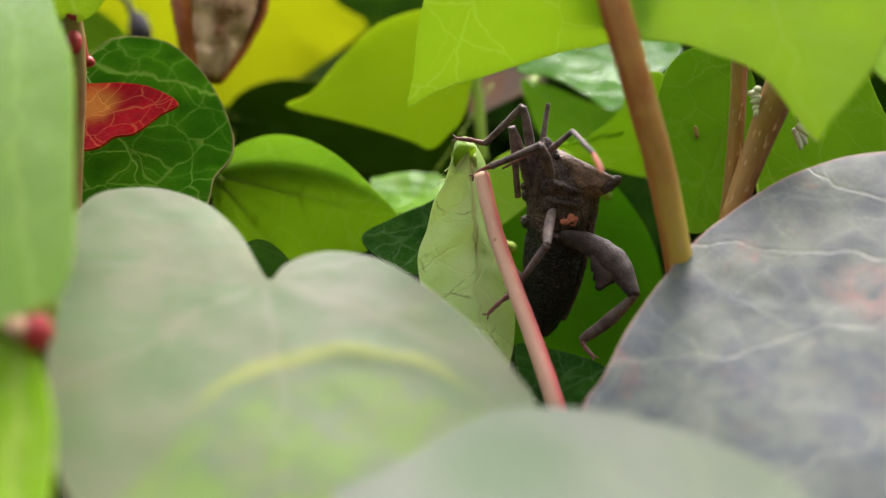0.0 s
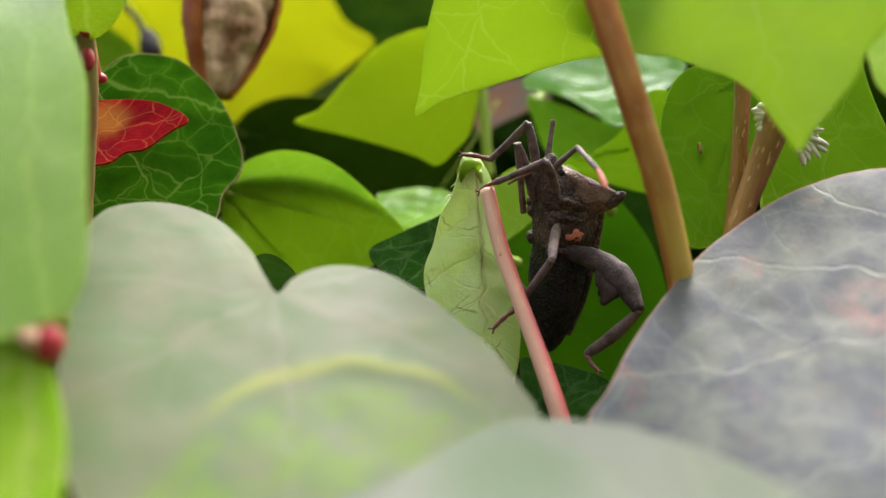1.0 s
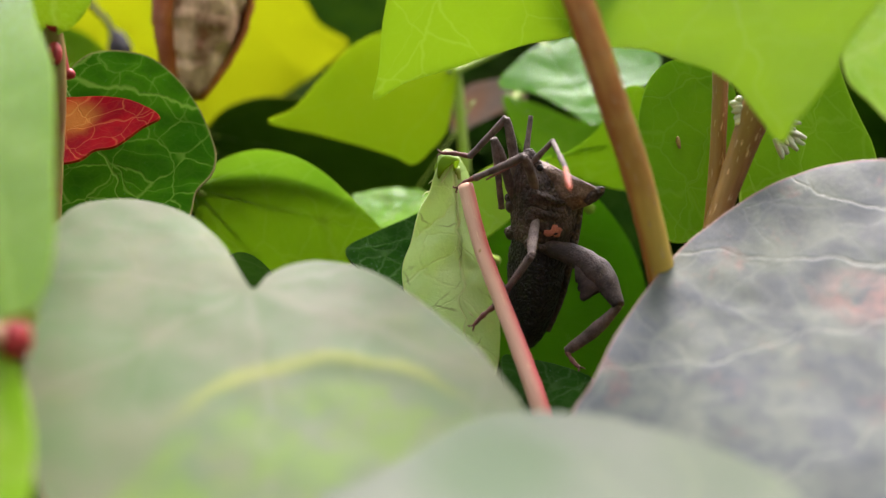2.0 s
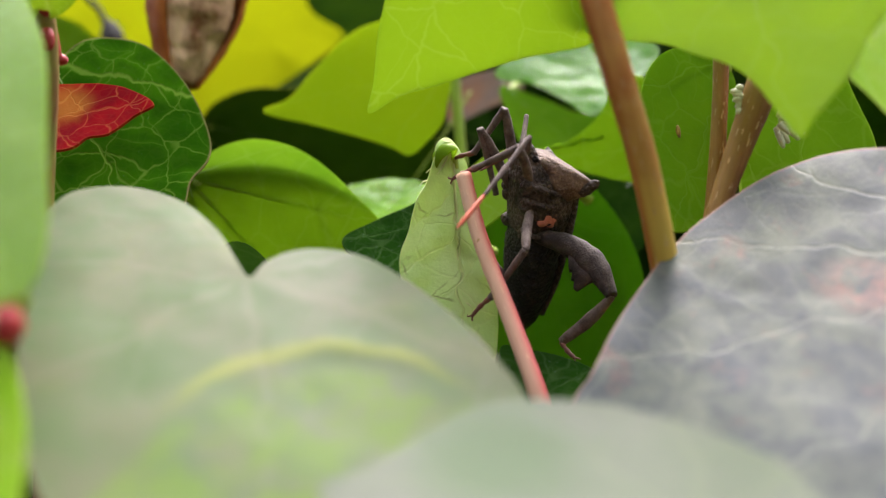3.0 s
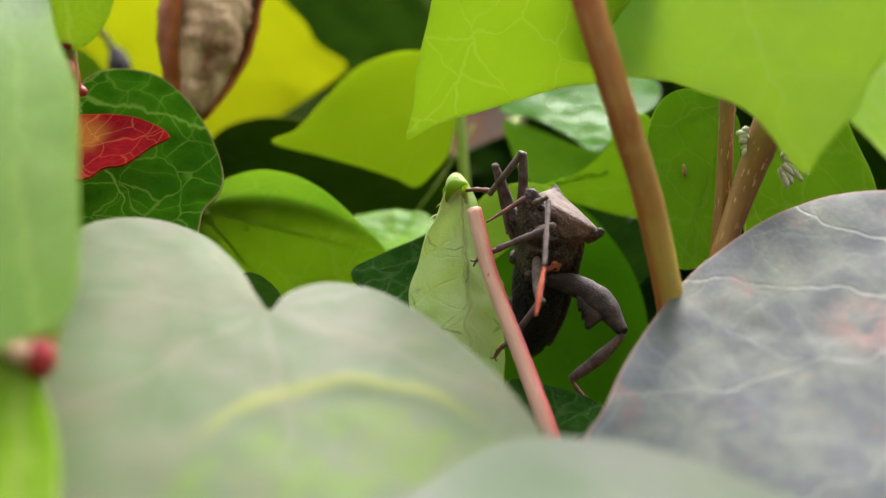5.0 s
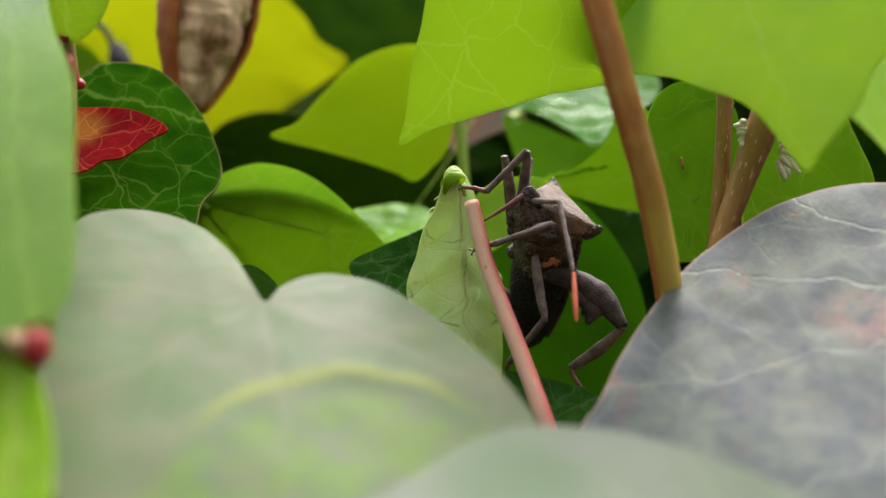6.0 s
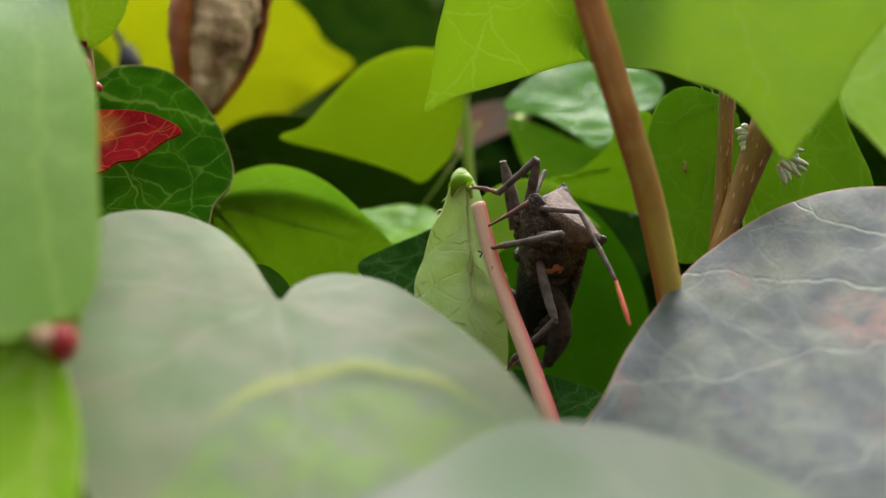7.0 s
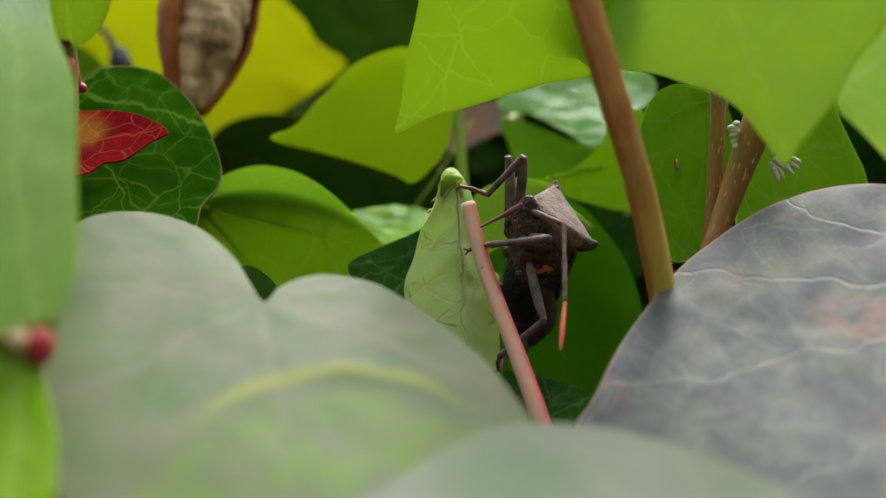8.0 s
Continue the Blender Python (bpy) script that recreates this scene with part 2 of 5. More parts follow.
LEAF_TENDER = leaf_material("tender_leaf", (0.7, 0.86, 0.4), (0.56, 0.78, 0.26), (0.72, 0.78, 0.30), (0.60, 0.86, 0.1), 0.34, 0.55, 0.12, glow=0.3, cell=0.17, sheen=0.5, relief=0.85, fine=0.2, crack=0.8, spread=0.5, width=0.5, feather=0.25, step=6)
LEAF_LIME = leaf_material("lime_leaf", (0.31, 0.48, 0.05), (0.20, 0.40, 0.02), (0.52, 0.62, 0.16), (0.50, 0.82, 0.02), 0.32, 0.5, 0.25, glow=0.4, cell=0.14, sheen=0.01, band=0.04, fine=0.15, width=0.9, feather=0.4, step=10, relief=0.8)
LEAF_DEAD = leaf_material("dead_leaf", (0.36, 0.14, 0.045), (0.2, 0.16, 0.14), (0.5, 0.4, 0.3), (0.5, 0.26, 0.09), 0.6, 0.3, 0.1, glow=0.2, sheen=0.05)


def simple(name, one, two, scale, rough=0.6, bump=0.4, distance=0.0002, stretch=(1, 1, 1), sheen=0.4):
    m = Nodes(name)
    mp = m.node("ShaderNodeMapping")
    m.put(mp.inputs[0], m.place())
    mp.inputs[3].default_value = stretch
    big = m.noise(mp.outputs[0], scale, 5.0, 0.6)
    small = m.noise(mp.outputs[0], scale * 7, 4.0, 0.6)
    col = m.mix(m.ramp(big, 0.3, 0.7), one, two)
    col = m.mix(m.math("MULTIPLY", m.ramp(small, 0.4, 0.8), 0.35), col, one)
    m.put(m.bsdf.inputs["Base Color"], col)
    m.put(m.bsdf.inputs["Roughness"], m.math("ADD", rough - 0.1, m.math("MULTIPLY", small, 0.2)))
    m.put(m.bsdf.inputs["Specular IOR Level"], sheen)
    m.put(m.bsdf.inputs["Normal"], m.bump(m.math("ADD", big, small), bump, distance))
    return m.mat


STALK_GREEN = simple("green_stalk", (0.32, 0.45, 0.05), (0.38, 0.50, 0.09), 300)
STALK_RED = simple("red_stalk", (0.50, 0.05, 0.04), (0.38, 0.02, 0.025), 300, 0.45)
VINE = simple("vine_skin", (0.30, 0.24, 0.07), (0.30, 0.13, 0.06), 160, 0.6, sheen=0.1)
BARK = simple("bark", (0.36, 0.10, 0.026), (0.50, 0.17, 0.04), 200, 0.4, 0.6, sheen=0.12)
WOOD = simple("broken_wood", (0.95, 0.66, 0.38), (0.22, 0.075, 0.028), 150, 0.8, 1.0, 0.0008, stretch=(1, 1, 0.4), sheen=0.1)
SOIL = simple("soil", (0.03, 0.022, 0.015), (0.06, 0.045, 0.03), 40, 0.95, 1.0, 0.004)
BUD_GREY = simple("dry_bud", (0.028, 0.026, 0.026), (0.055, 0.047, 0.045), 300, 0.7)
PORE = simple("pale_pore", (0.80, 0.52, 0.24), (0.62, 0.36, 0.14), 500, 0.6)
WAX = simple("white_wax", (0.78, 0.77, 0.58), (0.62, 0.62, 0.42), 400, 0.6)


def stalk_material(name, dark, light, flush, side=0.62, streak=0.5, foot=None, pale=None, flushed=0.15):
    """A smooth stalk: lengthwise streaks, one side flushed red by the sun, small pale specks."""
    m = Nodes(name)
    uv = m.node("ShaderNodeUVMap", uv_map="leaf").outputs[0]
    mp = m.node("ShaderNodeMapping")
    m.put(mp.inputs[0], uv)
    mp.inputs[3].default_value = (22, 5, 1)
    xyz = m.node("ShaderNodeSeparateXYZ")
    m.put(xyz.inputs[0], uv)
    tone = m.noise(mp.outputs[0], 1.0, 5.0, 0.6)
    wide = m.noise(m.place(), 90, 3.0)
    away = m.math("PINGPONG", m.math("ADD", xyz.outputs[0], 1.0 - side), 0.5)
    col = m.mix(m.ramp(wide, 0.35, 0.65), dark, light)
    col = m.mix(m.math("MULTIPLY", m.ramp(tone, 0.35, 0.75), streak), col, dark)
    if foot:
        col = m.mix(m.ramp(m.math("ADD", xyz.outputs[1], m.math("MULTIPLY", m.math("SUBTRACT", wide, 0.5), 0.5)), 0.2, 0.62), col, foot)
    if pale:
        col = m.mix(m.math("MULTIPLY", m.ramp(away, 0.12, 0.36), 0.75), col, pale)
    red = m.math("SUBTRACT", 1.0, m.ramp(away, 0.03, flushed))
    col = m.mix(m.math("MULTIPLY", red, 0.8), col, flush)
    dash = m.node("ShaderNodeMapping")
    m.put(dash.inputs[0], uv)
    dash.inputs[3].default_value = (30, 16, 1)
    specks = m.ramp(m.noise(dash.outputs[0], 1.0, 3.0), 0.62, 0.70)
    col = m.mix(m.math("MULTIPLY", specks, 0.5), col, (0.90, 0.66, 0.36))
    m.put(m.bsdf.inputs["Base Color"], col)
    m.put(m.bsdf.inputs["Roughness"], 0.42)
    m.put(m.bsdf.inputs["Specular IOR Level"], 0.2)
    m.put(m.bsdf.inputs["Normal"], m.bump(m.math("ADD", tone, m.math("MULTIPLY", specks, 0.6)), 0.35, 0.0002))
    return m.mat


STEM_DULL = stalk_material("dull_brown_stem", (0.17, 0.058, 0.024), (0.34, 0.15, 0.055), (0.26, 0.055, 0.02), 0.0, 0.8, pale=(0.32, 0.20, 0.06), flushed=0.16)
STALK_CUT = stalk_material("cut_stalk", (0.52, 0.19, 0.12), (0.76, 0.44, 0.27), (0.44, 0.016, 0.035), 0.0, 0.75, foot=(0.66, 0.23, 0.18), pale=(0.80, 0.54, 0.34), flushed=0.25)
STEM_BROWN = stalk_material("brown_stem", (0.56, 0.175, 0.055), (0.88, 0.42, 0.14), (0.42, 0.075, 0.025), 0.5, 0.85, foot=(0.85, 0.58, 0.11), flushed=0.17)


def vein_material(leaf_mat):
    """The pale rib that goes with a leaf's material."""
    key = leaf_mat.name
    if key not in VEIN_MATERIALS:
        m = Nodes(key + "_vein")
        c = VEIN_COLOURS[key]
        tone = m.noise(m.place(), 900, 3.0)
        m.put(m.bsdf.inputs["Base Color"], m.mix(tone, c, tuple(v * 0.75 for v in c)))
        m.bsdf.inputs["Roughness"].default_value = 0.5
        lit = m.node("ShaderNodeBsdfTranslucent")
        m.put(lit.inputs[0], tuple(min(1.0, v ** 0.5 + 0.1) for v in c))
        both = m.node("ShaderNodeMixShader")
        both.inputs[0].default_value = 0.45
        m.put(both.inputs[1], m.bsdf.outputs[0])
        m.put(both.inputs[2], lit.outputs[0])
        m.put(m.out.inputs[0], both.outputs[0])
        VEIN_MATERIALS[key] = m.mat
    return VEIN_MATERIALS[key]


# ---- building helpers ----
def vec(p):
    return Vector(p) * MM


def part(name, bm, material, parent=None, label=""):
    """One mesh object from a bmesh."""
    mesh = bpy.data.meshes.new(name)
    bm.to_mesh(mesh)
    bm.free()
    mesh.materials.append(material)
    for p in mesh.polygons:
        p.use_smooth = True
    ob = new(name, mesh)
    ob.parent = parent
    return tagged(ob, label)


def spline(points, count, closed=False):
    """Smooth curve through the points (2D or 3D tuples)."""
    p = [Vector(q) for q in points]
    n, out = len(p), []
    spans = n if closed else n - 1
    for i in range(spans):
        a, b, c, d = (p[(i + k) % n] if closed else p[min(max(i + k, 0), n - 1)] for k in (-1, 0, 1, 2))
        for s in range(count):
            t = s / count
            out.append(0.5 * ((2 * b) + (c - a) * t + (2 * a - 5 * b + 4 * c - d) * t * t + (3 * b - a - 3 * c + d) * t ** 3))
    if not closed:
        out.append(p[-1].copy())
    return out


def tube_bm(points, radii, sides=10, count=6, caps=True, wobble=0.0, flat=1.0, bm=None):
    """A round rod along a smooth curve; points in metres."""
    bm = bm or bmesh.new()
    uvl = bm.loops.layers.uv.get("leaf") or bm.loops.layers.uv.new("leaf")
    path = spline(points, count)
    rad = [r[0] for r in spline([(r, 0, 0) for r in radii], count)] if len(radii) == len(points) else [radii[0]] * len(path)
    rings, side = [], None
    for i, q in enumerate(path):
        d = (path[min(i + 1, len(path) - 1)] - path[max(i - 1, 0)]).normalized()
        if side is None:
            side = Vector((1, 0, 0)) if abs(d.x) < 0.8 else d.orthogonal().normalized()
        side = (side - d * side.dot(d)).normalized()
        up = d.cross(side)
        ring = []
        for k in range(sides):
            a = 2 * math.pi * k / sides
            r = max(rad[i], 1e-5) * (1 + wobble * noise.noise((q + side * math.cos(a) * rad[i]) * 700))
            ring.append(bm.verts.new(q + r * (math.cos(a) * side + flat * math.sin(a) * up)))
        rings.append(ring)
    for i, (a, b) in enumerate(zip(rings, rings[1:])):
        for k in range(sides):
            f = bm.faces.new((a[k], a[(k + 1) % sides], b[(k + 1) % sides], b[k]))
            for lp, (u, v) in zip(f.loops, ((k, i), (k + 1, i), (k + 1, i + 1), (k, i + 1))):
                lp[uvl].uv = (u / sides, v / len(rings))
    if caps:
        bm.faces.new(rings[0][::-1])
        bm.faces.new(rings[-1])
    return bm


def leaf(name, base, tip, face, outline, mat, label="", cup=1.0, fold=0.0, ripple=0.4, petiole=(0, 10, -10), category="ivy leaf", stalk=None, thick=0.35, bend=0.0, curl=0.0, ribs=(0, 0.6, -0.6, 1.2, -1.2, 1.8, -1.8), rib=0.22, ridge=None):
    """A leaf blade with its stalk. base in mm; tip, face: directions; outline: rim in mm, across and along the midrib."""
    rim = spline([(a, b, 0) for a, b in outline], 7, closed=True)
    mid = sum(rim, Vector()) / len(rim)
    rings, size = 44 if ridge else 14, max(v.length for v in rim)
    seed = Vector((base[0] * 0.13, base[1] * 0.21, base[2] * 0.17))
    bm = bmesh.new()
    uvl = bm.loops.layers.uv.new("leaf")
    riml = bm.loops.layers.uv.new("rim")
    high = max(v.y for v in rim)

    def lift(p):
        far = (p - mid).length / size
        s = min(max(p.y / high, 0), 1)
        h = cup * far * far * 2 - fold * math.sqrt((p.x - bend * 4 * s * (1 - s)) ** 2 + 0.3) - curl * s ** 3 + ripple * far * 2.2 * noise.noise(p * 0.11 + seed) + 0.25 * ripple * noise.noise(p * 0.35 + seed)
        if ridge:
            d = p.y - ridge[0] - ridge[1] * (p.x - ridge[2]) ** 2
            h += ridge[3] * math.exp(-(d / 1.5) ** 2) * math.exp(-((p.x - ridge[2]) / 11) ** 4)
        return Vector((p.x, p.y, h))

    flats, rows, out = {}, [], {}
    for r in range(1, rings + 1):
        f = 1 - (1 - r / rings) ** 1.25
        row = []
        for q in rim:
            p = mid.lerp(q, f)
            v = bm.verts.new(lift(p))
            flats[v] = p
            out[v] = f
            row.append(v)
        rows.append(row)
    hub = bm.verts.new(lift(mid))
    flats[hub] = mid
    out[hub] = 0
    n = len(rim)
    for k in range(n):
        bm.faces.new((hub, rows[0][k], rows[0][(k + 1) % n]))
    for a, b in zip(rows, rows[1:]):
        for k in range(n):
            bm.faces.new((a[k], b[k], b[(k + 1) % n], a[(k + 1) % n]))
    bmesh.ops.recalc_face_normals(bm, faces=bm.faces)
    if sum(f.normal.z for f in bm.faces) < 0:
        bmesh.ops.reverse_faces(bm, faces=bm.faces)
    for e in bm.edges:
        e.smooth = not e.is_boundary
    for f in bm.faces:
        for lp in f.loops:
            lp[uvl].uv = flats[lp.vert].xy
            lp[riml].uv = (out[lp.vert], 0)
    bmesh.ops.scale(bm, vec=(MM, MM, MM), verts=bm.verts)
    y, z = Vector(tip).normalized(), Vector(face).normalized()
    x = y.cross(z)
    z = x.cross(y)
    turn = Matrix((x, y, z)).transposed().to_4x4()
    ob = part(name, bm, mat)
    ob.matrix_world = Matrix.Translation(vec(base)) @ turn
    solid = ob.modifiers.new("thickness", "SOLIDIFY")
    solid.thickness, solid.offset = thick * MM, -1.0
    go = turn.to_3x3().inverted() @ vec(petiole)
    at = lift(Vector((0, 0.6, 0))) * MM
    rod = tube_bm([at + Vector((0, 0.001, -0.0004)), at + go * 0.35 + Vector((0, 0, -0.001)), at + go], (0.0007, 0.0007, 0.0009), 8, 5)
    part("petiole", rod, stalk or STALK_GREEN, ob)

    def span(a):
        """How far the rim lies from the base in the direction a."""
        best, d = 0, Vector((math.sin(a), math.cos(a)))
        for q, r in zip(rim, rim[1:] + rim[:1]):
            e = r - q
            det = d.x * -e.y + e.x * d.y
            if abs(det) > 1e-9:
                t = (q.x * -e.y + e.x * q.y) / det
                u = (d.x * q.y - d.y * q.x) / det
                if 0 <= u <= 1:
                    best = max(best, t)
        return best

    def trail(a, start, reach, sag, width, bm):
        pts = []
        for k in range(7):
            f = k / 6
            p = start + Vector((math.sin(a), math.cos(a), 0)) * reach * f + Vector((math.cos(a), -math.sin(a), 0)) * sag * math.sin(math.pi * f)
            h = lift(p)
            pts.append(Vector((h.x, h.y, h.z - 0.5 * thick)) * MM)
        tube_bm(pts, [width * MM * (1 - 0.75 * k / 6) for k in range(7)], 6, 2, flat=1.0, bm=bm)

    for n_rib, a in enumerate(ribs):
        far = span(a) * 0.93
        if far < 6:
            continue
        rib_bm = bmesh.new()
        sag = 0.05 * far * (noise.noise(seed + Vector((a * 3, 0, 0))))
        trail(a, Vector((0, 0, 0)), far, sag, rib, rib_bm)
        for k in range(1, 4):
            f = k / 4.2
            for s in (-1, 1):
                at2 = Vector((math.sin(a), math.cos(a), 0)) * far * f + Vector((math.cos(a), -math.sin(a), 0)) * sag * math.sin(math.pi * f)
                trail(a + s * (0.75 + 0.15 * noise.noise(seed + at2)), at2, far * (0.30 - 0.16 * f), 0.4 * s, rib * 0.5, rib_bm)
        part("vein", rib_bm, vein_material(mat), ob)
    return tagged(ob, label, category, group="ivy leaves" if category == "ivy leaf" else "")


def stem(name, points, radii, mat, label, category="stem", sides=14, wobble=0.05, flecks=0, seed=1):
    """A stem; flecks: how many raised pale pores lie along its front."""
    ob = part(name, tube_bm([vec(p) for p in points], [r * MM for r in radii], sides, 8, wobble=wobble), mat)
    rng, path = random.Random(seed), spline([vec(p) for p in points], 8)
    shapes = []
    for k in range(flecks):
        i = rng.randrange(2, len(path) - 2)
        d = (path[i + 1] - path[i - 1]).normalized()
        a = radians(rng.uniform(-150, -30))
        x = (Vector((1, 0, 0)) - d * d.x).normalized()
        out = math.cos(a) * x + math.sin(a) * d.cross(x) * (1 if d.cross(x).y > 0 else -1)
        r = radii[min(i // 8, len(radii) - 1)] * MM
        if len(shapes) < 3:
            bm = bmesh.new()
            bmesh.ops.create_uvsphere(bm, u_segments=8, v_segments=5, radius=MM, matrix=Matrix.Diagonal((0.06 + 0.02 * len(shapes), 0.05, 0.26 + 0.14 * len(shapes), 1)))
            pore = part("pore", bm, PORE, ob)
            shapes.append(pore.data)
        else:
            pore = new("pore", shapes[k % 3])
            pore.parent = ob
        pore.matrix_local = Matrix.Translation(path[i].lerp(path[i + 1], rng.random()) + out * r * 0.98) @ Matrix((out.cross(d), -out, d)).transposed().to_4x4()
    return tagged(ob, label, category)


# ---- ground ----
bm = bmesh.new()
bmesh.ops.create_grid(bm, x_segments=2, y_segments=2, size=300)
tagged(part("ground", bm, SOIL), "dark bare soil under the ivy", "ground", kind="structure")

# ---- stems ----
main_stem = stem("brown_stem", [(13.1, 81.0, 250.2), (15.2, 82.0, 244.0), (19.6, 86.0, 233.8), (23.1, 90.0, 226.0), (26.6, 95.0, 216.3), (29.3, 100.0, 206.8), (33.5, 112.0, 163.6)], [1.5, 1.5, 1.52, 1.55, 1.58, 1.65, 2], STEM_BROWN, "smooth reddish brown ivy stem fading to yellow", flecks=46, seed=2)
cut = stem("cut_stalk", [(5.6, 108.0, 227.5), (7.4, 105.0, 219.4), (10.4, 100.0, 210.1), (13.1, 95.0, 201.1), (15.0, 92.0, 192.0)], [0.98, 1.0, 1.04, 1.1, 1.15], STALK_CUT, "pinkish cut leaf stalk held by the bug", "stalk")
stem("brown_stem", [(37.2, 105.0, 248.0), (36.5, 104.0, 236.6), (35.6, 103.0, 228.3), (33.9, 102.0, 216.0)], [0.95, 0.95, 0.95, 0.95], STEM_DULL, "thin reddish brown ivy stem", flecks=14, seed=3)
stem("brown_stem", [(42.1, 101.0, 242.2), (39.8, 101.0, 235.5), (37.2, 101.0, 228.8), (34.0, 100.0, 220.7), (31.6, 100.0, 212.1)], [1.95, 1.85, 1.5, 1.25, 1.2], STEM_DULL, "thicker brown ivy stem leaning against another", flecks=10, seed=4)
stem("green_stalk", [(7.0, 160.0, 254.1), (7.9, 160.0, 243.5), (8.7, 160.0, 233.9)], [1.0, 1.0, 1.0], STALK_GREEN, "thin green leaf stalk in the gap", "stalk")
stem("green_stalk", [(-0.3, 165.0, 231.9), (4.0, 165.0, 238.0), (10.9, 168.0, 249.2)], [0.2, 0.18, 0.2], STALK_GREEN, "very thin pale stalk crossing the dark gap", "stalk")
stem("vine_stem", [(-42.0, 100.0, 245.3), (-42.1, 101.0, 242.2), (-42.3, 102.0, 236.3), (-43.8, 104.0, 221.5), (-47.0, 110.0, 186.5)], [1.0, 1.1, 0.9, 0.9, 1.0], VINE, "thin tan and reddish vine stem behind young leaves")

# ---- leaves ----
leaf('ivy_leaf', (-15.9, 81.8, 215.7), (0.203, -0.825, -0.527), (0.088, -0.521, 0.849),
     [(0.0, 0.0), (1.1, -3.0), (2.6, -8.6), (5.8, -14.9), (9.8, -18.2), (14.1, -18.8), (17.7, -17.0), (19.4, -11.1), (19.2, 0.3), (17.8, 11.4), (15.3, 22.5), (9.9, 30.8), (0.0, 37.4), (-10.0, 33.1), (-17.0, 26.0), (-20.4, 19.9), (-19.9, 15.3), (-18.0, 8.7), (-15.0, 2.3), (-11.3, -2.5), (-7.0, -4.5), (-4.0, -4.1), (-1.6, -2.4)], mat=LEAF_PALE, ribs=(), stalk=STALK_RED, ridge=(11.0, 0.045, -4.5, 0.14), cup=0, ripple=0.3, petiole=(0, 25, -30), label='broad pale ivy leaf with a white sheen and notched base')
leaf('ivy_leaf', (-29.2, 62.0, 213.9), (-0.288, 0.492, 0.821), (0.009, -0.856, 0.517),
     [(0.1, 0.7), (2.2, 1.6), (3.6, 5.8), (4.2, 14.0), (4.7, 25.5), (3.2, 34.8), (1.9, 48.5), (0.1, 58.4), (-4.6, 50.4), (-8.4, 38.1), (-9.6, 21.1), (-9.0, 6.6), (-5.0, 0.6)], mat=LEAF_YOUNG, ribs=(), cup=0.5, curl=13, ripple=0.4, petiole=(-3, 2, -1), label='upright young green ivy leaf beside a red node')
leaf('ivy_leaf', (-30.4, 64.2, 213.0), (0.222, -0.653, -0.724), (-0.000, -0.742, 0.670),
     [(-0.2, 0.4), (-1.4, 3.9), (-2.3, 8.2), (-2.5, 12.7), (-2.1, 18.2), (-0.6, 23.1), (4.1, 16.7), (7.3, 8.0), (6.3, 1.9), (2.6, 0.1)], mat=LEAF_LIME, ribs=(), cup=2, ripple=0.4, petiole=(1, 2, 2), label='young green ivy leaf hanging below a red node')
leaf('ivy_leaf', (-42.1, 100.1, 244.3), (0.265, -0.713, 0.649), (-0.066, -0.685, -0.726),
     [(0.1, 0.3), (-2.3, 1.5), (-4.0, 4.7), (-4.8, 10.2), (0.2, 17.2), (3.8, 13.6), (4.8, 8.2), (3.1, 3.2)], mat=LEAF_YOUNG, ribs=(), cup=1, ripple=0.3, stalk=STALK_RED, petiole=(0, 3, -4), label='small bright green ivy leaf on a red stalk')
leaf('ivy_leaf', (-49.1, 119.5, 243.1), (0.506, -0.265, -0.821), (0.138, -0.914, 0.380),
     [(0.0, 0.5), (-2.3, -1.2), (-5.1, -1.9), (-8.6, -1.0), (-12.2, 1.9), (-14.1, 7.1), (-14.5, 12.9), (-13.7, 18.6), (-11.9, 21.7), (-8.6, 23.6), (-6.0, 26.9), (0.1, 31.4), (6.3, 28.1), (9.4, 21.0), (8.9, 10.9), (4.7, 3.3)], mat=LEAF_VEINED, rib=0.17, cup=2.0, ripple=0.6, petiole=(-5, 10, 8), label='rounded dark green ivy leaf with pale net veins')
leaf('red_leaf', (-47.3, 110.7, 235.1), (0.992, 0.018, 0.122), (-0.061, -0.792, 0.607),
     [(1.0, 0.3), (-4.5, 0.3), (-5.3, 3.9), (-4.4, 8.6), (-2.4, 11.8), (0.6, 14.4), (2.0, 12.1), (4.5, 9.2), (4.7, 6.6), (6.3, 4.8), (6.0, 1.8)], mat=LEAF_RED, rib=0.09, ribs=(0, 0.5, -0.5, 1.0), cup=1.0, ripple=0.4, petiole=(-8, 3, -6), label='small crimson ivy leaf with yellow veins', category='leaf')
leaf('ivy_leaf', (-65.0, 215.0, 314.0), (0.279, -0.02, -0.96), (-0.03, -1.0, 0.02),
     [(0.0, 2.2), (-24.2, 35.6), (-28.8, 47.3), (-34.2, 54.7), (-23.6, 59.0), (-10.7, 62.6), (4.3, 63.7), (15.4, 55.4), (26.3, 41.1), (32.9, 27.6), (28.4, 7.9)], mat=LEAF_YELLOW, ribs=(), cup=3, ripple=0.8, petiole=(0, 20, 20), label='large lemon yellow ivy leaf lit from behind')
leaf('ivy_leaf', (-87.2, 200.8, 272.1), (0.801, -0.139, -0.582), (-0.032, -0.981, 0.191),
     [(0.6, -2.5), (-3.6, 3.4), (-5.4, 9.7), (-4.5, 16.6), (-2.5, 25.4), (0.4, 36.0), (9.9, 32.0), (12.2, 14.5), (7.7, 1.9)], mat=LEAF_GREEN, cup=2, ripple=0.5, petiole=(0, 15, -15), label='mid green ivy leaf behind a dry bud')
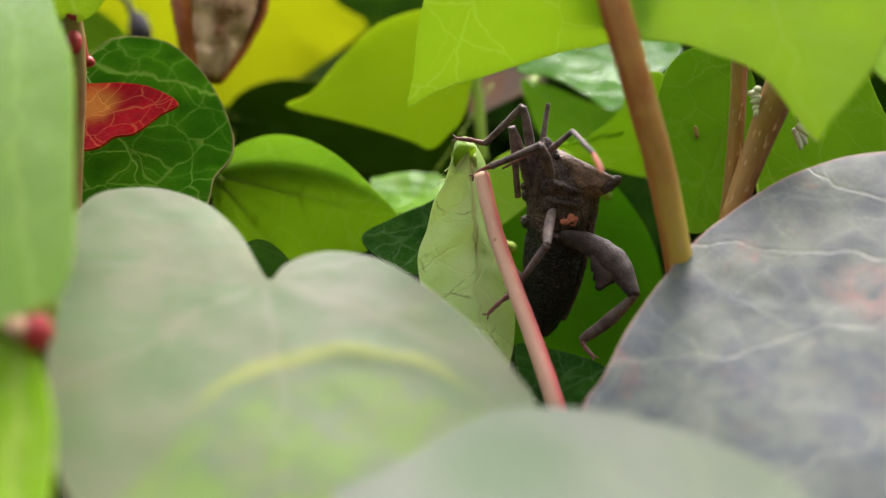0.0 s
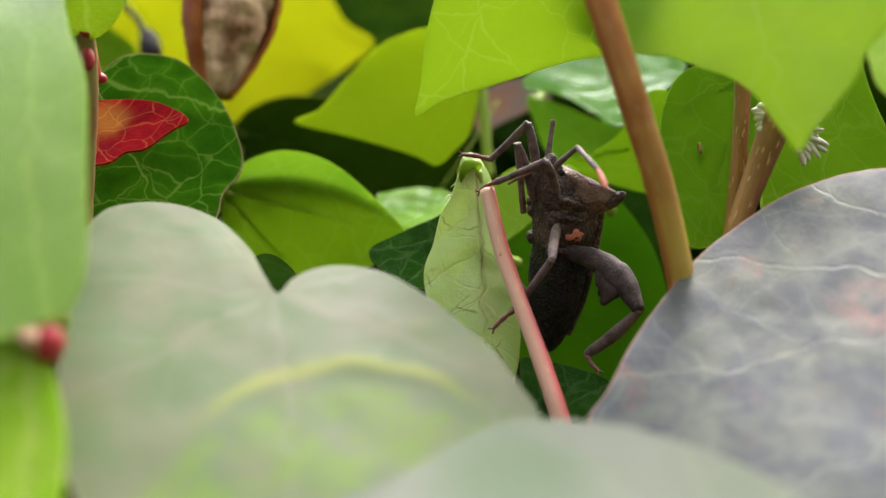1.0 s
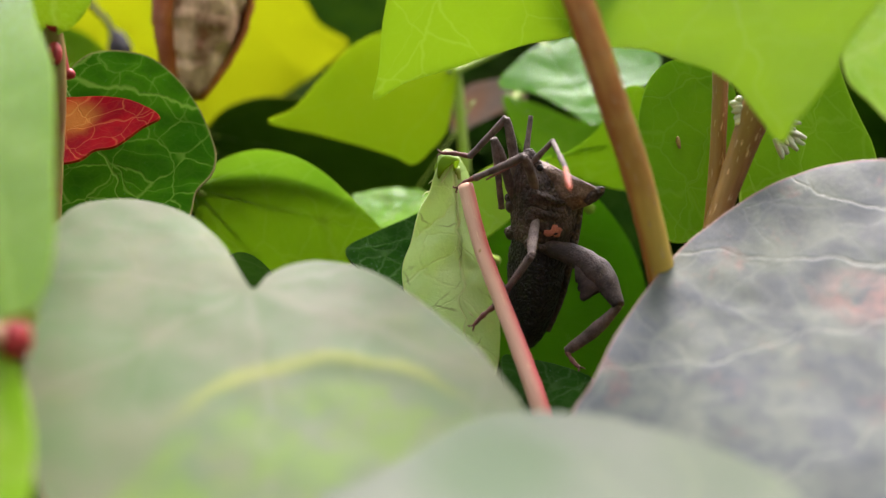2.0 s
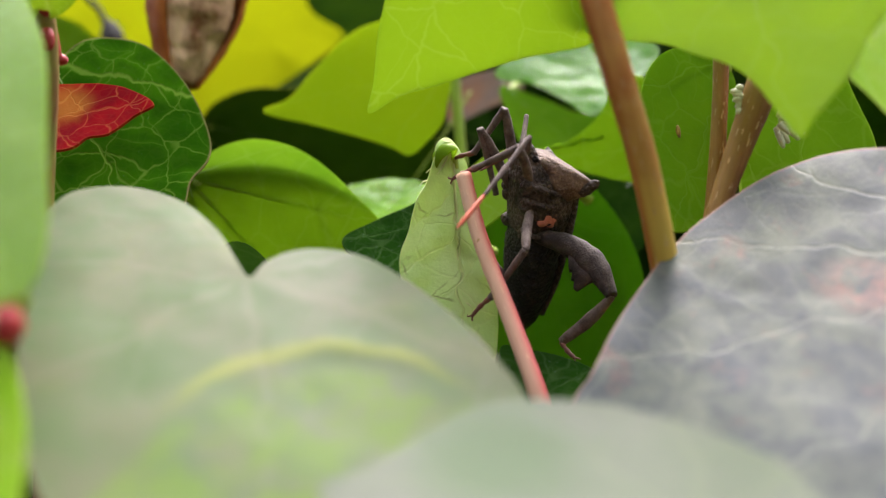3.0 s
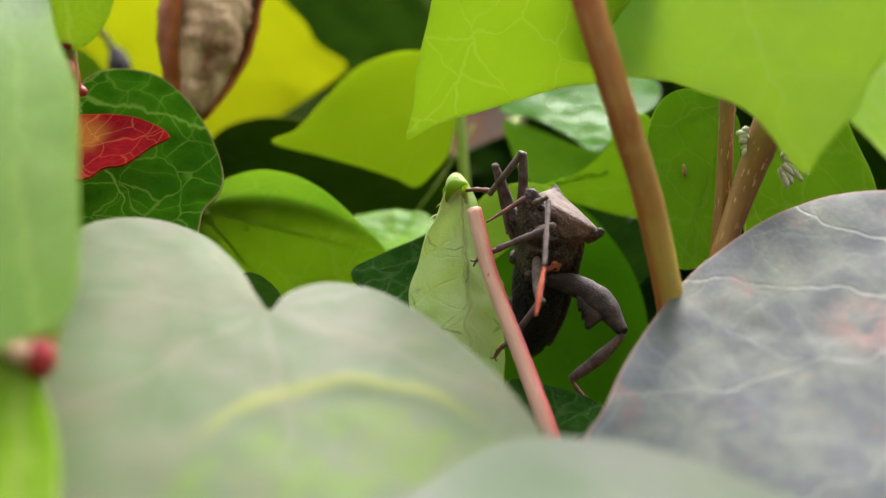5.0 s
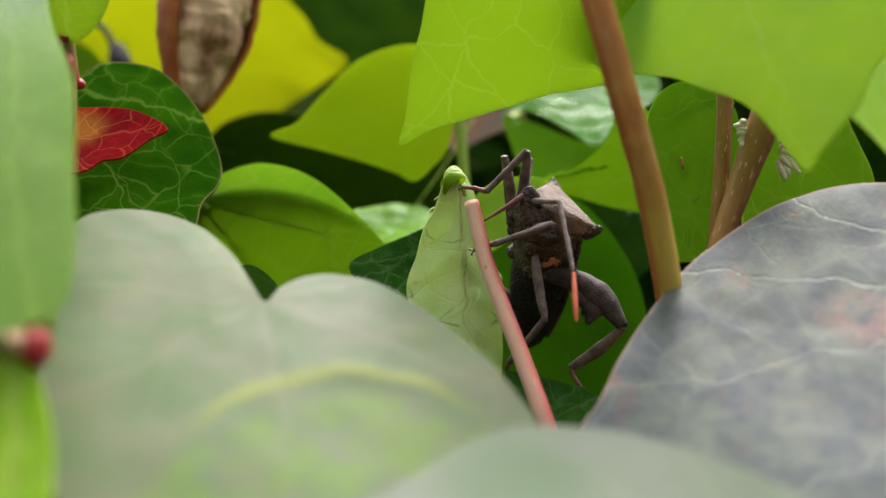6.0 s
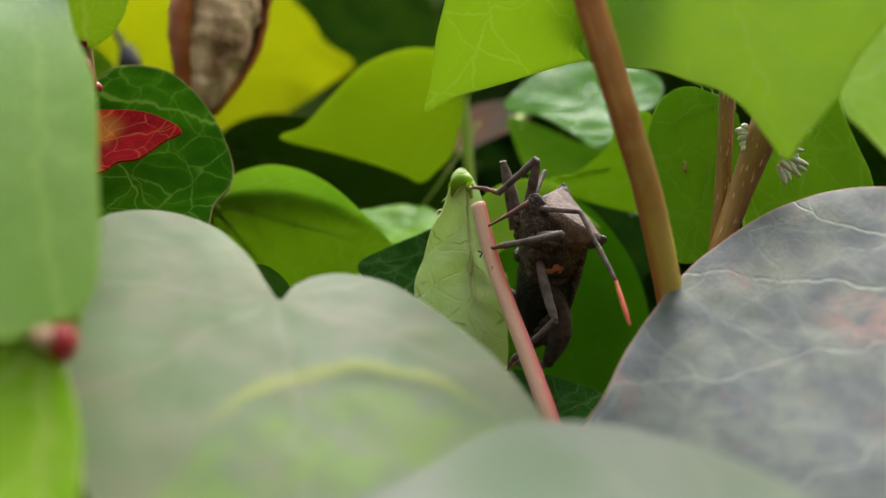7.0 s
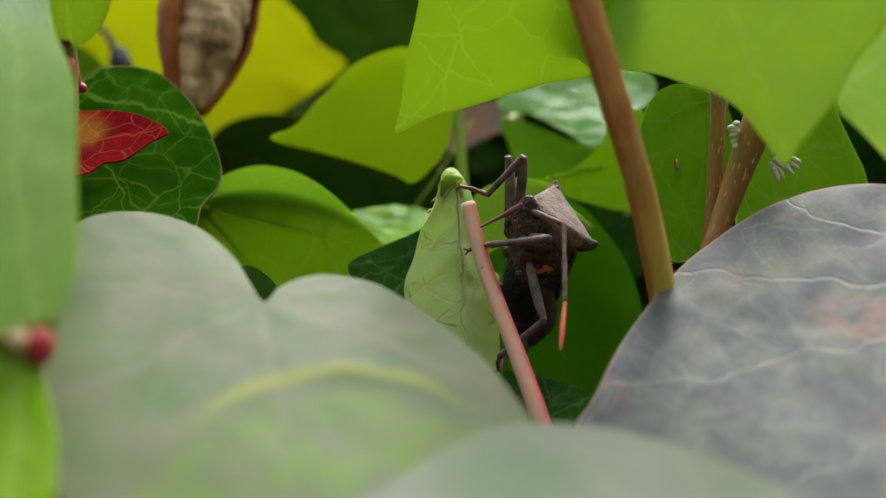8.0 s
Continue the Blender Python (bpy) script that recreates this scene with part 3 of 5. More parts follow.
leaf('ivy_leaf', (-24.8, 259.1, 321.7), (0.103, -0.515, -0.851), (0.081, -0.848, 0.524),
     [(13.8, 9.2), (16.1, 34.8), (8.8, 48.2), (-0.0, 55.9), (-11.8, 61.7), (-25.2, 51.4), (-25.1, 23.7), (-10.2, 1.6)], mat=LEAF_SHADED, cup=2, ripple=0.5, petiole=(0, 15, 15), label='dark green ivy leaf deep in the shade')
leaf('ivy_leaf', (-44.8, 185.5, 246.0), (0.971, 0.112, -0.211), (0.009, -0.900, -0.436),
     [(0.5, -0.4), (-5.2, 1.8), (-9.7, 8.4), (-11.6, 16.6), (-12.6, 30.0), (-10.0, 45.7), (-1.1, 58.4), (4.8, 44.2), (7.2, 29.1), (7.4, 13.7), (4.4, 3.2)], mat=LEAF_SHADED, cup=2, ripple=0.5, petiole=(-5, 15, -15), label='shaded dark green ivy leaf behind lighter ones')
leaf('ivy_leaf', (-33.7, 128.1, 229.4), (0.962, -0.141, -0.233), (-0.084, -0.967, 0.240),
     [(0.5, -0.0), (-3.7, -0.1), (-7.1, 1.9), (-9.4, 5.8), (-9.5, 11.0), (-7.7, 16.9), (-4.2, 23.1), (0.0, 29.2), (2.2, 28.4), (6.0, 23.5), (9.3, 16.7), (9.9, 10.7), (8.2, 5.2), (5.6, 1.4)], mat=LEAF_GREEN, cup=0, fold=0.8, bend=-4.0, ripple=0.4, petiole=(-8, 12, -8), label='green ivy leaf folded along its midrib')
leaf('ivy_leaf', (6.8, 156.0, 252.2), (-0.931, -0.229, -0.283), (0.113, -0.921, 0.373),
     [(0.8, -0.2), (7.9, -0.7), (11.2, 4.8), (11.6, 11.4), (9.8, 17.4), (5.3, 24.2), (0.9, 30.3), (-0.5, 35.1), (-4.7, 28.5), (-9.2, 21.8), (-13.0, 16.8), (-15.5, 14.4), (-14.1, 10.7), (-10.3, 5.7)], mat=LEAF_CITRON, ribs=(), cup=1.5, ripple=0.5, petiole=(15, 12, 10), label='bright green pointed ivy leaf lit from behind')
leaf('ivy_leaf', (24.7, 164.8, 258.4), (0.273, -0.678, -0.683), (-0.161, -0.732, 0.663),
     [(12.2, 6.8), (7.3, 11.5), (3.6, 18.5), (0.5, 24.9), (-7.1, 20.3), (-14.3, 18.0), (-16.8, 11.3), (-10.2, 0.9), (0.7, -1.0)], mat=LEAF_GLOSSY, cup=1.5, ripple=0.9, petiole=(0, 15, 10), label='glossy green ivy leaf mirroring the sky')
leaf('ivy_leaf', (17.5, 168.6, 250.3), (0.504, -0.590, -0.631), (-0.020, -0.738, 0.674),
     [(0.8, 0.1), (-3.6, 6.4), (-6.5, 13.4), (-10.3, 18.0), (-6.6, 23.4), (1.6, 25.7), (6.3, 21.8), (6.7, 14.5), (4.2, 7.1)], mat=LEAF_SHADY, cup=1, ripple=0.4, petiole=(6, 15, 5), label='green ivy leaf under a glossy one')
leaf('ivy_leaf', (36.9, 133.7, 233.4), (-0.929, 0.370, 0.027), (-0.364, -0.895, -0.257),
     [(0.3, 19.3), (1.6, 13.8), (5.4, 8.7), (10.6, 5.5), (11.7, 2.6), (9.7, 0.3), (2.7, -1.3), (-4.4, -0.1), (-4.6, 5.0), (-3.4, 10.0), (-1.8, 15.0)], mat=LEAF_GREEN, ribs=(), cup=1, ripple=0.6, petiole=(12, 8, -6), label='light green ivy leaf with a wavy edge')
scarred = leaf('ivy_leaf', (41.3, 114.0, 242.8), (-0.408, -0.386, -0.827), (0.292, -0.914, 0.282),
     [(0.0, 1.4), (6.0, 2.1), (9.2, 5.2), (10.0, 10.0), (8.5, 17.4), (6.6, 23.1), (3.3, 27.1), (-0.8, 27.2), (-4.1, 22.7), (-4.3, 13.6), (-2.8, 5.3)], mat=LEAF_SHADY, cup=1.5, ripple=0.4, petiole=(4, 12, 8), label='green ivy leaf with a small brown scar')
leaf('ivy_leaf', (45.4, 107.5, 218.6), (0.362, 0.305, 0.881), (0.195, -0.949, 0.248),
     [(1.0, 1.0), (-5.1, 1.5), (-7.8, 6.9), (-8.0, 15.7), (-6.2, 24.1), (-3.5, 31.4), (-1.0, 34.3), (1.3, 30.6), (3.7, 27.0), (6.5, 23.7), (9.4, 20.0), (11.1, 14.5), (7.7, 5.8)], mat=LEAF_RIMMED, ribs=(), cup=0.6, ripple=0.3, petiole=(0, 12, -12), label='green ivy leaf with a pale midrib and rim')
leaf('ivy_leaf', (105.6, 181.6, 268.4), (-0.731, -0.554, -0.398), (0.215, -0.741, 0.637),
     [(8.0, 22.6), (0.1, 32.0), (-4.6, 37.2), (-12.7, 39.8), (-21.1, 43.9), (-26.5, 41.0), (-26.4, 15.6), (-12.2, -26.5), (7.3, -39.7), (17.2, -5.0)], mat=LEAF_LIME, cup=1, ripple=0.6, petiole=(20, 70, -50), label='glossy light green ivy leaf with a yellow edge')
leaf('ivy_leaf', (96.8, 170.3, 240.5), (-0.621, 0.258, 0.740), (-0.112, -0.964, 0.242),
     [(-0.6, 19.8), (2.9, 19.9), (6.2, 12.2), (3.7, -2.0), (-9.1, -5.2), (-11.1, 1.4), (-7.7, 9.8)], mat=LEAF_SHADED, cup=1, ripple=0.4, petiole=(10, 12, -6), label='dark green ivy leaf in the shade')
tender = leaf('young_leaf', (4.6, 113.3, 232.0), (0.034, -0.058, -0.998), (0.362, -0.930, 0.066),
     [(-0.3, -0.4), (1.2, -0.8), (2.7, 0.3), (3.1, 2.4), (3.9, 5.2), (5.1, 7.4), (6.0, 11.1), (7.4, 14.8), (7.1, 19.9), (6.7, 24.2), (2.6, 28.8), (-2.9, 31.4), (-5.7, 27.1), (-5.7, 21.1), (-4.6, 14.3), (-3.3, 8.9), (-3.1, 5.1), (-2.2, 1.8)], mat=LEAF_TENDER, rib=0.32, cup=1, fold=0.25, ripple=2.6, petiole=(3, 4, -14), label='pale tender young leaf wilting along a cut stalk', category='leaf')
hood = bmesh.new()
bmesh.ops.create_uvsphere(hood, u_segments=24, v_segments=16, radius=MM, matrix=Matrix.Diagonal((1.9, 1.2, 1.9, 1)))
bmesh.ops.bisect_plane(hood, geom=hood.verts[:] + hood.edges[:] + hood.faces[:], plane_co=vec((0.1, 0, 0.1)), plane_no=(0.62, -0.35, -0.70), clear_outer=True)
for v in hood.verts:
    v.co += v.co * 0.18 * noise.noise(v.co * 700)
hood = part("curled_tip", hood, LEAF_BACKLIT, tender, "bright green curled end of the leaf")
hood.matrix_parent_inverse = tender.matrix_world.inverted()
hood.location = vec((3.8, 112.0, 229.9))
skin = hood.modifiers.new("thickness", "SOLIDIFY")
skin.thickness, skin.offset = 0.3 * MM, -1.0
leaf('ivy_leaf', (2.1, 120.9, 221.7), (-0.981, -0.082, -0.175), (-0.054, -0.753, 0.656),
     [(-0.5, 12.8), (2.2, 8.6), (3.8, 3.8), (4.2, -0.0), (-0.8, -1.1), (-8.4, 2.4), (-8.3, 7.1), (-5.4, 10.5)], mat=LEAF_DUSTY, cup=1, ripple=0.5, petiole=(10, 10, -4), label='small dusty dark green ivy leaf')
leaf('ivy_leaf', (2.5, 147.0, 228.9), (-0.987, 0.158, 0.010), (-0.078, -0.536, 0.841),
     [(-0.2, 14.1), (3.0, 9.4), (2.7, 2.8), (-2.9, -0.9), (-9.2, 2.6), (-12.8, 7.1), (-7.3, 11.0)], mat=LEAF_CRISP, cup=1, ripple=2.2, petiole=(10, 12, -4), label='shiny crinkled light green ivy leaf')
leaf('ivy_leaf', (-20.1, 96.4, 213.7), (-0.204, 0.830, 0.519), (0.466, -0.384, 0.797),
     [(-1.9, 7.1), (-0.3, 10.5), (1.9, 11.0), (4.3, 8.2), (4.3, 3.1), (0.4, -2.7), (-2.2, -0.4)], mat=LEAF_SHADE_DARK, cup=0.5, ripple=0.3, petiole=(0, 10, -8), label='small dark ivy leaf in a gap')
leaf('ivy_leaf', (13.8, 142.6, 229.6), (0.351, -0.240, -0.905), (-0.266, -0.952, 0.149),
     [(3.6, 1.7), (-3.5, -0.5), (-10.9, 3.2), (-14.0, 9.7), (-15.2, 18.2), (-13.6, 26.8), (-8.1, 34.5), (-0.1, 37.9), (8.8, 34.0), (11.2, 23.9), (8.8, 11.8)], mat=LEAF_DEEP, cup=2, ripple=0.4, petiole=(0, 10, -10), label='broad smooth green ivy leaf behind the bug')
leaf('ivy_leaf', (58.7, 87.9, 224.1), (-0.858, -0.190, -0.478), (-0.273, -0.618, 0.737),
     [(4.6, 49.7), (6.8, 45.8), (10.7, 39.9), (13.5, 34.1), (15.9, 27.6), (17.0, 21.1), (17.0, 14.6), (15.7, 9.2), (13.7, 5.4), (10.5, 2.2), (5.9, 0.2), (-0.9, 1.4), (-9.6, 9.1), (-17.5, 23.4), (-21.0, 36.1), (-18.5, 46.9), (-10.8, 54.0), (-2.5, 54.4)], mat=LEAF_OLD, ribs=(), thick=0.12, cup=3.2, ripple=0.35, petiole=(15, 15, -15), label='large old blue-grey ivy leaf with pale veins and rusty spots')
leaf('ivy_leaf', (16.3, 52.6, 200.5), (-0.531, 0.765, 0.365), (-0.019, -0.441, 0.897),
     [(-16.9, 16.9), (-12.8, 17.2), (-7.0, 18.3), (-2.8, 18.4), (0.7, 17.0), (3.9, 14.2), (6.6, 10.6), (8.8, 6.0), (9.6, 2.6), (9.2, -0.4), (7.0, -3.2), (-0.3, -2.4), (-9.5, 2.1), (-16.0, 9.4)], mat=LEAF_LOW, ribs=(), cup=0, ripple=0.2, petiole=(6, 15, -15), label='pale green ivy leaf close to the ground')
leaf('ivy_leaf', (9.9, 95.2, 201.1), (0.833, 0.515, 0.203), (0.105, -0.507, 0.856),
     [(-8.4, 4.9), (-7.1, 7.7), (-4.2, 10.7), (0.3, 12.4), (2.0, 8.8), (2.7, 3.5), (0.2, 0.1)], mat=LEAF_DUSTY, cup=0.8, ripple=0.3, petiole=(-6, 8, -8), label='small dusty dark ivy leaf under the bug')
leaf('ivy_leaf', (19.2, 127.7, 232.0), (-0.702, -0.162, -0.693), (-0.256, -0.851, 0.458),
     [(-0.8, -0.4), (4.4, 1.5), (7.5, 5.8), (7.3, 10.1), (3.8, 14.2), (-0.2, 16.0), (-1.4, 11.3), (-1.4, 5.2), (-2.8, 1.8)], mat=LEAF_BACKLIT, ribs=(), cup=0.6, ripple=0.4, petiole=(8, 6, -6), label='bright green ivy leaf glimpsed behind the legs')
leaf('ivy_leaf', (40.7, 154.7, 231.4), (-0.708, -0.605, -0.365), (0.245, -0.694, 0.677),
     [(10.0, 13.5), (4.9, 8.0), (-1.6, 2.4), (-9.4, 9.7), (-10.8, 20.3), (-2.9, 21.1), (3.5, 18.9)], mat=LEAF_SHADE_DARK, cup=0.6, ripple=0.4, petiole=(8, 6, -6), label='grey-green shaded ivy leaf')
leaf('dead_leaf', (20.5, 186.3, 256.0), (-0.798, 0.160, -0.581), (-0.445, -0.806, 0.389),
     [(1.0, -0.7), (6.5, 5.5), (7.0, 10.2), (2.9, 14.5), (-1.6, 16.0), (-3.2, 9.4), (-5.0, 3.6), (-5.3, -0.9)], mat=LEAF_DEAD, cup=0.6, ripple=0.5, petiole=(8, 10, 6), label='dry pinkish brown dead leaf in the gap', category='leaf')

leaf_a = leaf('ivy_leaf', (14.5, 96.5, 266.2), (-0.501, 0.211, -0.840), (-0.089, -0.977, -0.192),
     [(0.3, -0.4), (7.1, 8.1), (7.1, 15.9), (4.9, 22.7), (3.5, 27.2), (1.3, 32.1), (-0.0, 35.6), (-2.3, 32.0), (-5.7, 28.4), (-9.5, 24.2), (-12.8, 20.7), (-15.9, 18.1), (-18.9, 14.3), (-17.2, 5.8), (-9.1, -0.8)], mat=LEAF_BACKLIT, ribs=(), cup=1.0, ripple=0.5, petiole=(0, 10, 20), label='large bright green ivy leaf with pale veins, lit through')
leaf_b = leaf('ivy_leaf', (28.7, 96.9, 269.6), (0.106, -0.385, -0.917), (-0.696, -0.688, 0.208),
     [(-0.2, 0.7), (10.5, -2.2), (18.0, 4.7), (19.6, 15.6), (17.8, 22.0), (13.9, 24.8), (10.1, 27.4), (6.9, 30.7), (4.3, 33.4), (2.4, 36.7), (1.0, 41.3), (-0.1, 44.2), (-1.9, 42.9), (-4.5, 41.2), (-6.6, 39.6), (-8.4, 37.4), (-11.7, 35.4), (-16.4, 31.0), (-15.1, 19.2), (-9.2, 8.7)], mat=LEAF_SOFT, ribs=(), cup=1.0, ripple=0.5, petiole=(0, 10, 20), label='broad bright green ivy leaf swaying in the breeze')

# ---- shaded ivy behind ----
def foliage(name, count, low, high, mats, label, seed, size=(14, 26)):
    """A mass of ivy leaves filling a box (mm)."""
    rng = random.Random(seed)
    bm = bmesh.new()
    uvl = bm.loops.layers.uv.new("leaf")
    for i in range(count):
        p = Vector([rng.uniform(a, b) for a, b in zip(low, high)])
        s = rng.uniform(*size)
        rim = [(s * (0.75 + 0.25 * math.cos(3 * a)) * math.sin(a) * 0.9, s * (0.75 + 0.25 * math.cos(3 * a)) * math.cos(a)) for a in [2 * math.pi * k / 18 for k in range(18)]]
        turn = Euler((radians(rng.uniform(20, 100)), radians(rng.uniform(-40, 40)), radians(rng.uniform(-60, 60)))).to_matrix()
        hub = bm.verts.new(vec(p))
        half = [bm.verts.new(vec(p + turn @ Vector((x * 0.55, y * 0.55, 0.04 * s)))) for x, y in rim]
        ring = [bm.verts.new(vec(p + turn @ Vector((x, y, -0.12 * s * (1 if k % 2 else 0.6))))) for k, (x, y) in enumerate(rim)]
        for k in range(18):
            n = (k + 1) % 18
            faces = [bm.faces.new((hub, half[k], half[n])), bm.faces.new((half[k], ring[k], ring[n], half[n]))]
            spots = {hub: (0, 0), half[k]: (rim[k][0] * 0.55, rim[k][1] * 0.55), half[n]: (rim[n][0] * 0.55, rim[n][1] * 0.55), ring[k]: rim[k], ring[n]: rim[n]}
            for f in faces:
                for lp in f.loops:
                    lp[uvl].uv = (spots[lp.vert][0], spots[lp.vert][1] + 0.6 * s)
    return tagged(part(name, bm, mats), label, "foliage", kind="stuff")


foliage("ivy_foliage", 1300, (-330, 275, 0), (330, 420, 335), LEAF_SHADE_DARK, "dense dark ivy foliage in deep shade", 3, (20, 40))
# three unseen ivy masses, added to keep low sky light off the leaves
foliage("unseen_foliage", 560, (-900, -900, 0), (900, -590, 560), LEAF_SHADE_DARK, "unseen ivy mass added behind the camera to block low sky light", 7, (60, 110))
foliage("unseen_foliage", 260, (-800, -600, 0), (-420, 420, 560), LEAF_SHADE_DARK, "unseen ivy mass added on one side to block low sky light", 8, (50, 90))
foliage("unseen_foliage", 260, (420, -600, 0), (800, 420, 560), LEAF_SHADE_DARK, "unseen ivy mass added on the other side to block low sky light", 9, (50, 90))
foliage("ivy_foliage", 420, (-480, 430, 0), (480, 620, 430), LEAF_SHADE_DARK, "far dark ivy foliage closing the view", 5, (45, 80))
foliage("ivy_foliage", 260, (-200, 60, 20), (200, 250, 135), LEAF_SHADE_DARK, "dark ivy leaves low over the soil", 4, (14, 26))


# ---- small plant things ----
def woody_stub():
    """A broken woody stem: a curl of brown bark round pale torn wood."""
    top, end = Vector((-34.7, 150.0, 277.9)), Vector((-39.5, 148.0, 246.8))
    axis = (end - top).normalized()
    side = Vector((1, 0, 0))
    side = (side - axis * side.dot(axis)).normalized()
    front = side.cross(axis)
    if front.y > 0:
        front = -front
    stub = tagged(new("broken_stem"), "broken woody stem with torn pale wood in brown bark", "stem")
    core, shell = bmesh.new(), bmesh.new()
    length = (end - top).length

    def reach(f):
        return 8.0 if f < 0.5 else 8.0 - 5.6 * ((f - 0.5) / 0.5) ** 1.6

    def grid(bm, rows, inner, a0, a1, n, rough, closed):
        rings = []
        for r in range(rows + 1):
            f = r / rows
            c = top + axis * length * f
            ring = []
            for k in range(n + (0 if closed else 1)):
                a = a0 + (a1 - a0) * k / n
                q = Vector((math.cos(a), math.sin(a), f * 9))
                w = reach(f) * inner * (1 + rough * noise.noise(q * 1.7 + Vector((0, 0, 5))) + rough * 0.6 * noise.noise(q * 5))
                ring.append(bm.verts.new(vec(c + side * math.cos(a) * w + front * math.sin(a) * w)))
            rings.append(ring)
        for a, b in zip(rings, rings[1:]):
            m = len(a)
            for k in range(m if closed else m - 1):
                bm.faces.new((a[k], a[(k + 1) % m], b[(k + 1) % m], b[k]))
        if closed:
            bm.faces.new(rings[-1])
        bmesh.ops.recalc_face_normals(bm, faces=bm.faces)

    grid(core, 40, 0.86, 0, 2 * math.pi, 40, 0.16, True)
    grid(shell, 30, 1.0, radians(112), radians(352), 36, 0.05, False)
    part("torn_wood", core, WOOD, stub)
    bark = part("bark", shell, BARK, stub)
    solid = bark.modifiers.new("thickness", "SOLIDIFY")
    solid.thickness, solid.offset = 0.9 * MM, 0.0
    return stub


woody_stub()


def dry_bud():
    bud = tagged(new("dry_bud"), "thin dark stalk ending in a dry grey bud", "bud")
    part("stalk", tube_bm([vec((-77.0, 192.0, 283.9)), vec((-72.5, 192.0, 275.6)), vec((-69.0, 192.0, 271.8)), vec((-67.3, 192.0, 268.3))], [0.7 * MM, 0.7 * MM, 0.65 * MM, 0.8 * MM], 8, 5), BUD_GREY, bud)
    part("husk", tube_bm([vec((-67.8, 192.0, 269.6)), vec((-66.5, 192.0, 267.6)), vec((-66.0, 192.0, 264.5)), vec((-66.3, 192.0, 261.2))], [0.6 * MM, 2.0 * MM, 2.6 * MM, 0.8 * MM], 10, 5, wobble=0.15), BUD_GREY, bud)


dry_bud()


def red_bud(name, at, radius, stretch, label, mat=STALK_RED):
    bm = bmesh.new()
    bmesh.ops.create_uvsphere(bm, u_segments=16, v_segments=12, radius=radius * MM)
    for v in bm.verts:
        v.co += v.co * 0.15 * noise.noise(v.co * 900)
        v.co.z *= stretch
    ob = part(name, bm, mat)
    ob.location = vec(at)
    return tagged(ob, label, "bud")


NODE_PINK = simple("pink_node", (0.62, 0.26, 0.20), (0.50, 0.36, 0.16), 260, 0.5)
node = red_bud("leaf_node", (-30.0, 62.6, 213.4), 1.25, 0.85, "swollen pink and red leaf node between young leaves", NODE_PINK)
tip = bmesh.new()
bmesh.ops.create_uvsphere(tip, u_segments=16, v_segments=12, radius=1.25 * MM, matrix=Matrix.Translation(vec((1.1, 0.0, -0.4))) @ Matrix.Diagonal((0.85, 0.9, 1.15, 1)))
part("red_tip", tip, STALK_RED, node, "dark red end of the node")
red_bud("leaf_node", (-41.6, 103.0, 240.7), 0.9, 0.8, "small dark red node on a vine stem")
red_bud("leaf_node", (-41.8, 100.0, 242.4), 0.8, 1.9, "red leaf joint on a vine stem")


def egg_cluster(at, fan, count, length, width, label):
    """Waxy white cones side by side; fan: first and last direction, degrees in the upright plane."""
    nest = tagged(new("egg_cluster"), label, "insect eggs")
    nest.location = vec(at)
    rng = random.Random(count)
    for k in range(count):
        f = k / (count - 1)
        a = radians(fan[0] + (fan[1] - fan[0]) * f + rng.uniform(-16, 16))
        start = Vector((rng.uniform(-0.12, 0.22) * length, rng.uniform(-0.4, 0.2), -width * (f - 0.5) + rng.uniform(-0.2, 0.2)))
        go = Vector((math.cos(a), -0.35, math.sin(a))).normalized() * length * rng.uniform(0.6, 1.2)
        part("egg", tube_bm([vec(start), vec(start + go * 0.55), vec(start + go)], [0.44 * MM, 0.42 * MM, 0.20 * MM], 8, 3, wobble=0.2), WAX, nest)
    return nest


egg_cluster((37.7, 101.0, 235.7), (168, 198), 6, 1.2, 2.5, "row of small waxy white insect eggs on a stem")
egg_cluster((43.6, 104.0, 234.2), (40, -78), 20, 2.7, 4.2, "fan of waxy white insect eggs under a leaf")

bead = bmesh.new()
bmesh.ops.create_uvsphere(bead, u_segments=12, v_segments=8, radius=0.5 * MM, matrix=Matrix.Diagonal((0.8, 0.6, 1.3, 1)))
bead = part("sap_scar", bead, simple("amber_scar", (0.52, 0.30, 0.09), (0.30, 0.13, 0.04), 900, 0.3), cut, "shiny amber scar")
bead.location = vec((7.2, 104.2, 219.0))
scar = bmesh.new()
bmesh.ops.create_uvsphere(scar, u_segments=10, v_segments=6, radius=1.15 * MM, matrix=Matrix.Diagonal((0.36, 0.3, 1.35, 1)))
scar = part("scar", scar, simple("leaf_scar", (0.45, 0.30, 0.05), (0.12, 0.06, 0.02), 900), scarred, "small yellowish brown scar")
scar.matrix_parent_inverse = scarred.matrix_world.inverted()
scar.location = vec((32.6, 108.2, 232.1))

# ---- the bug ----

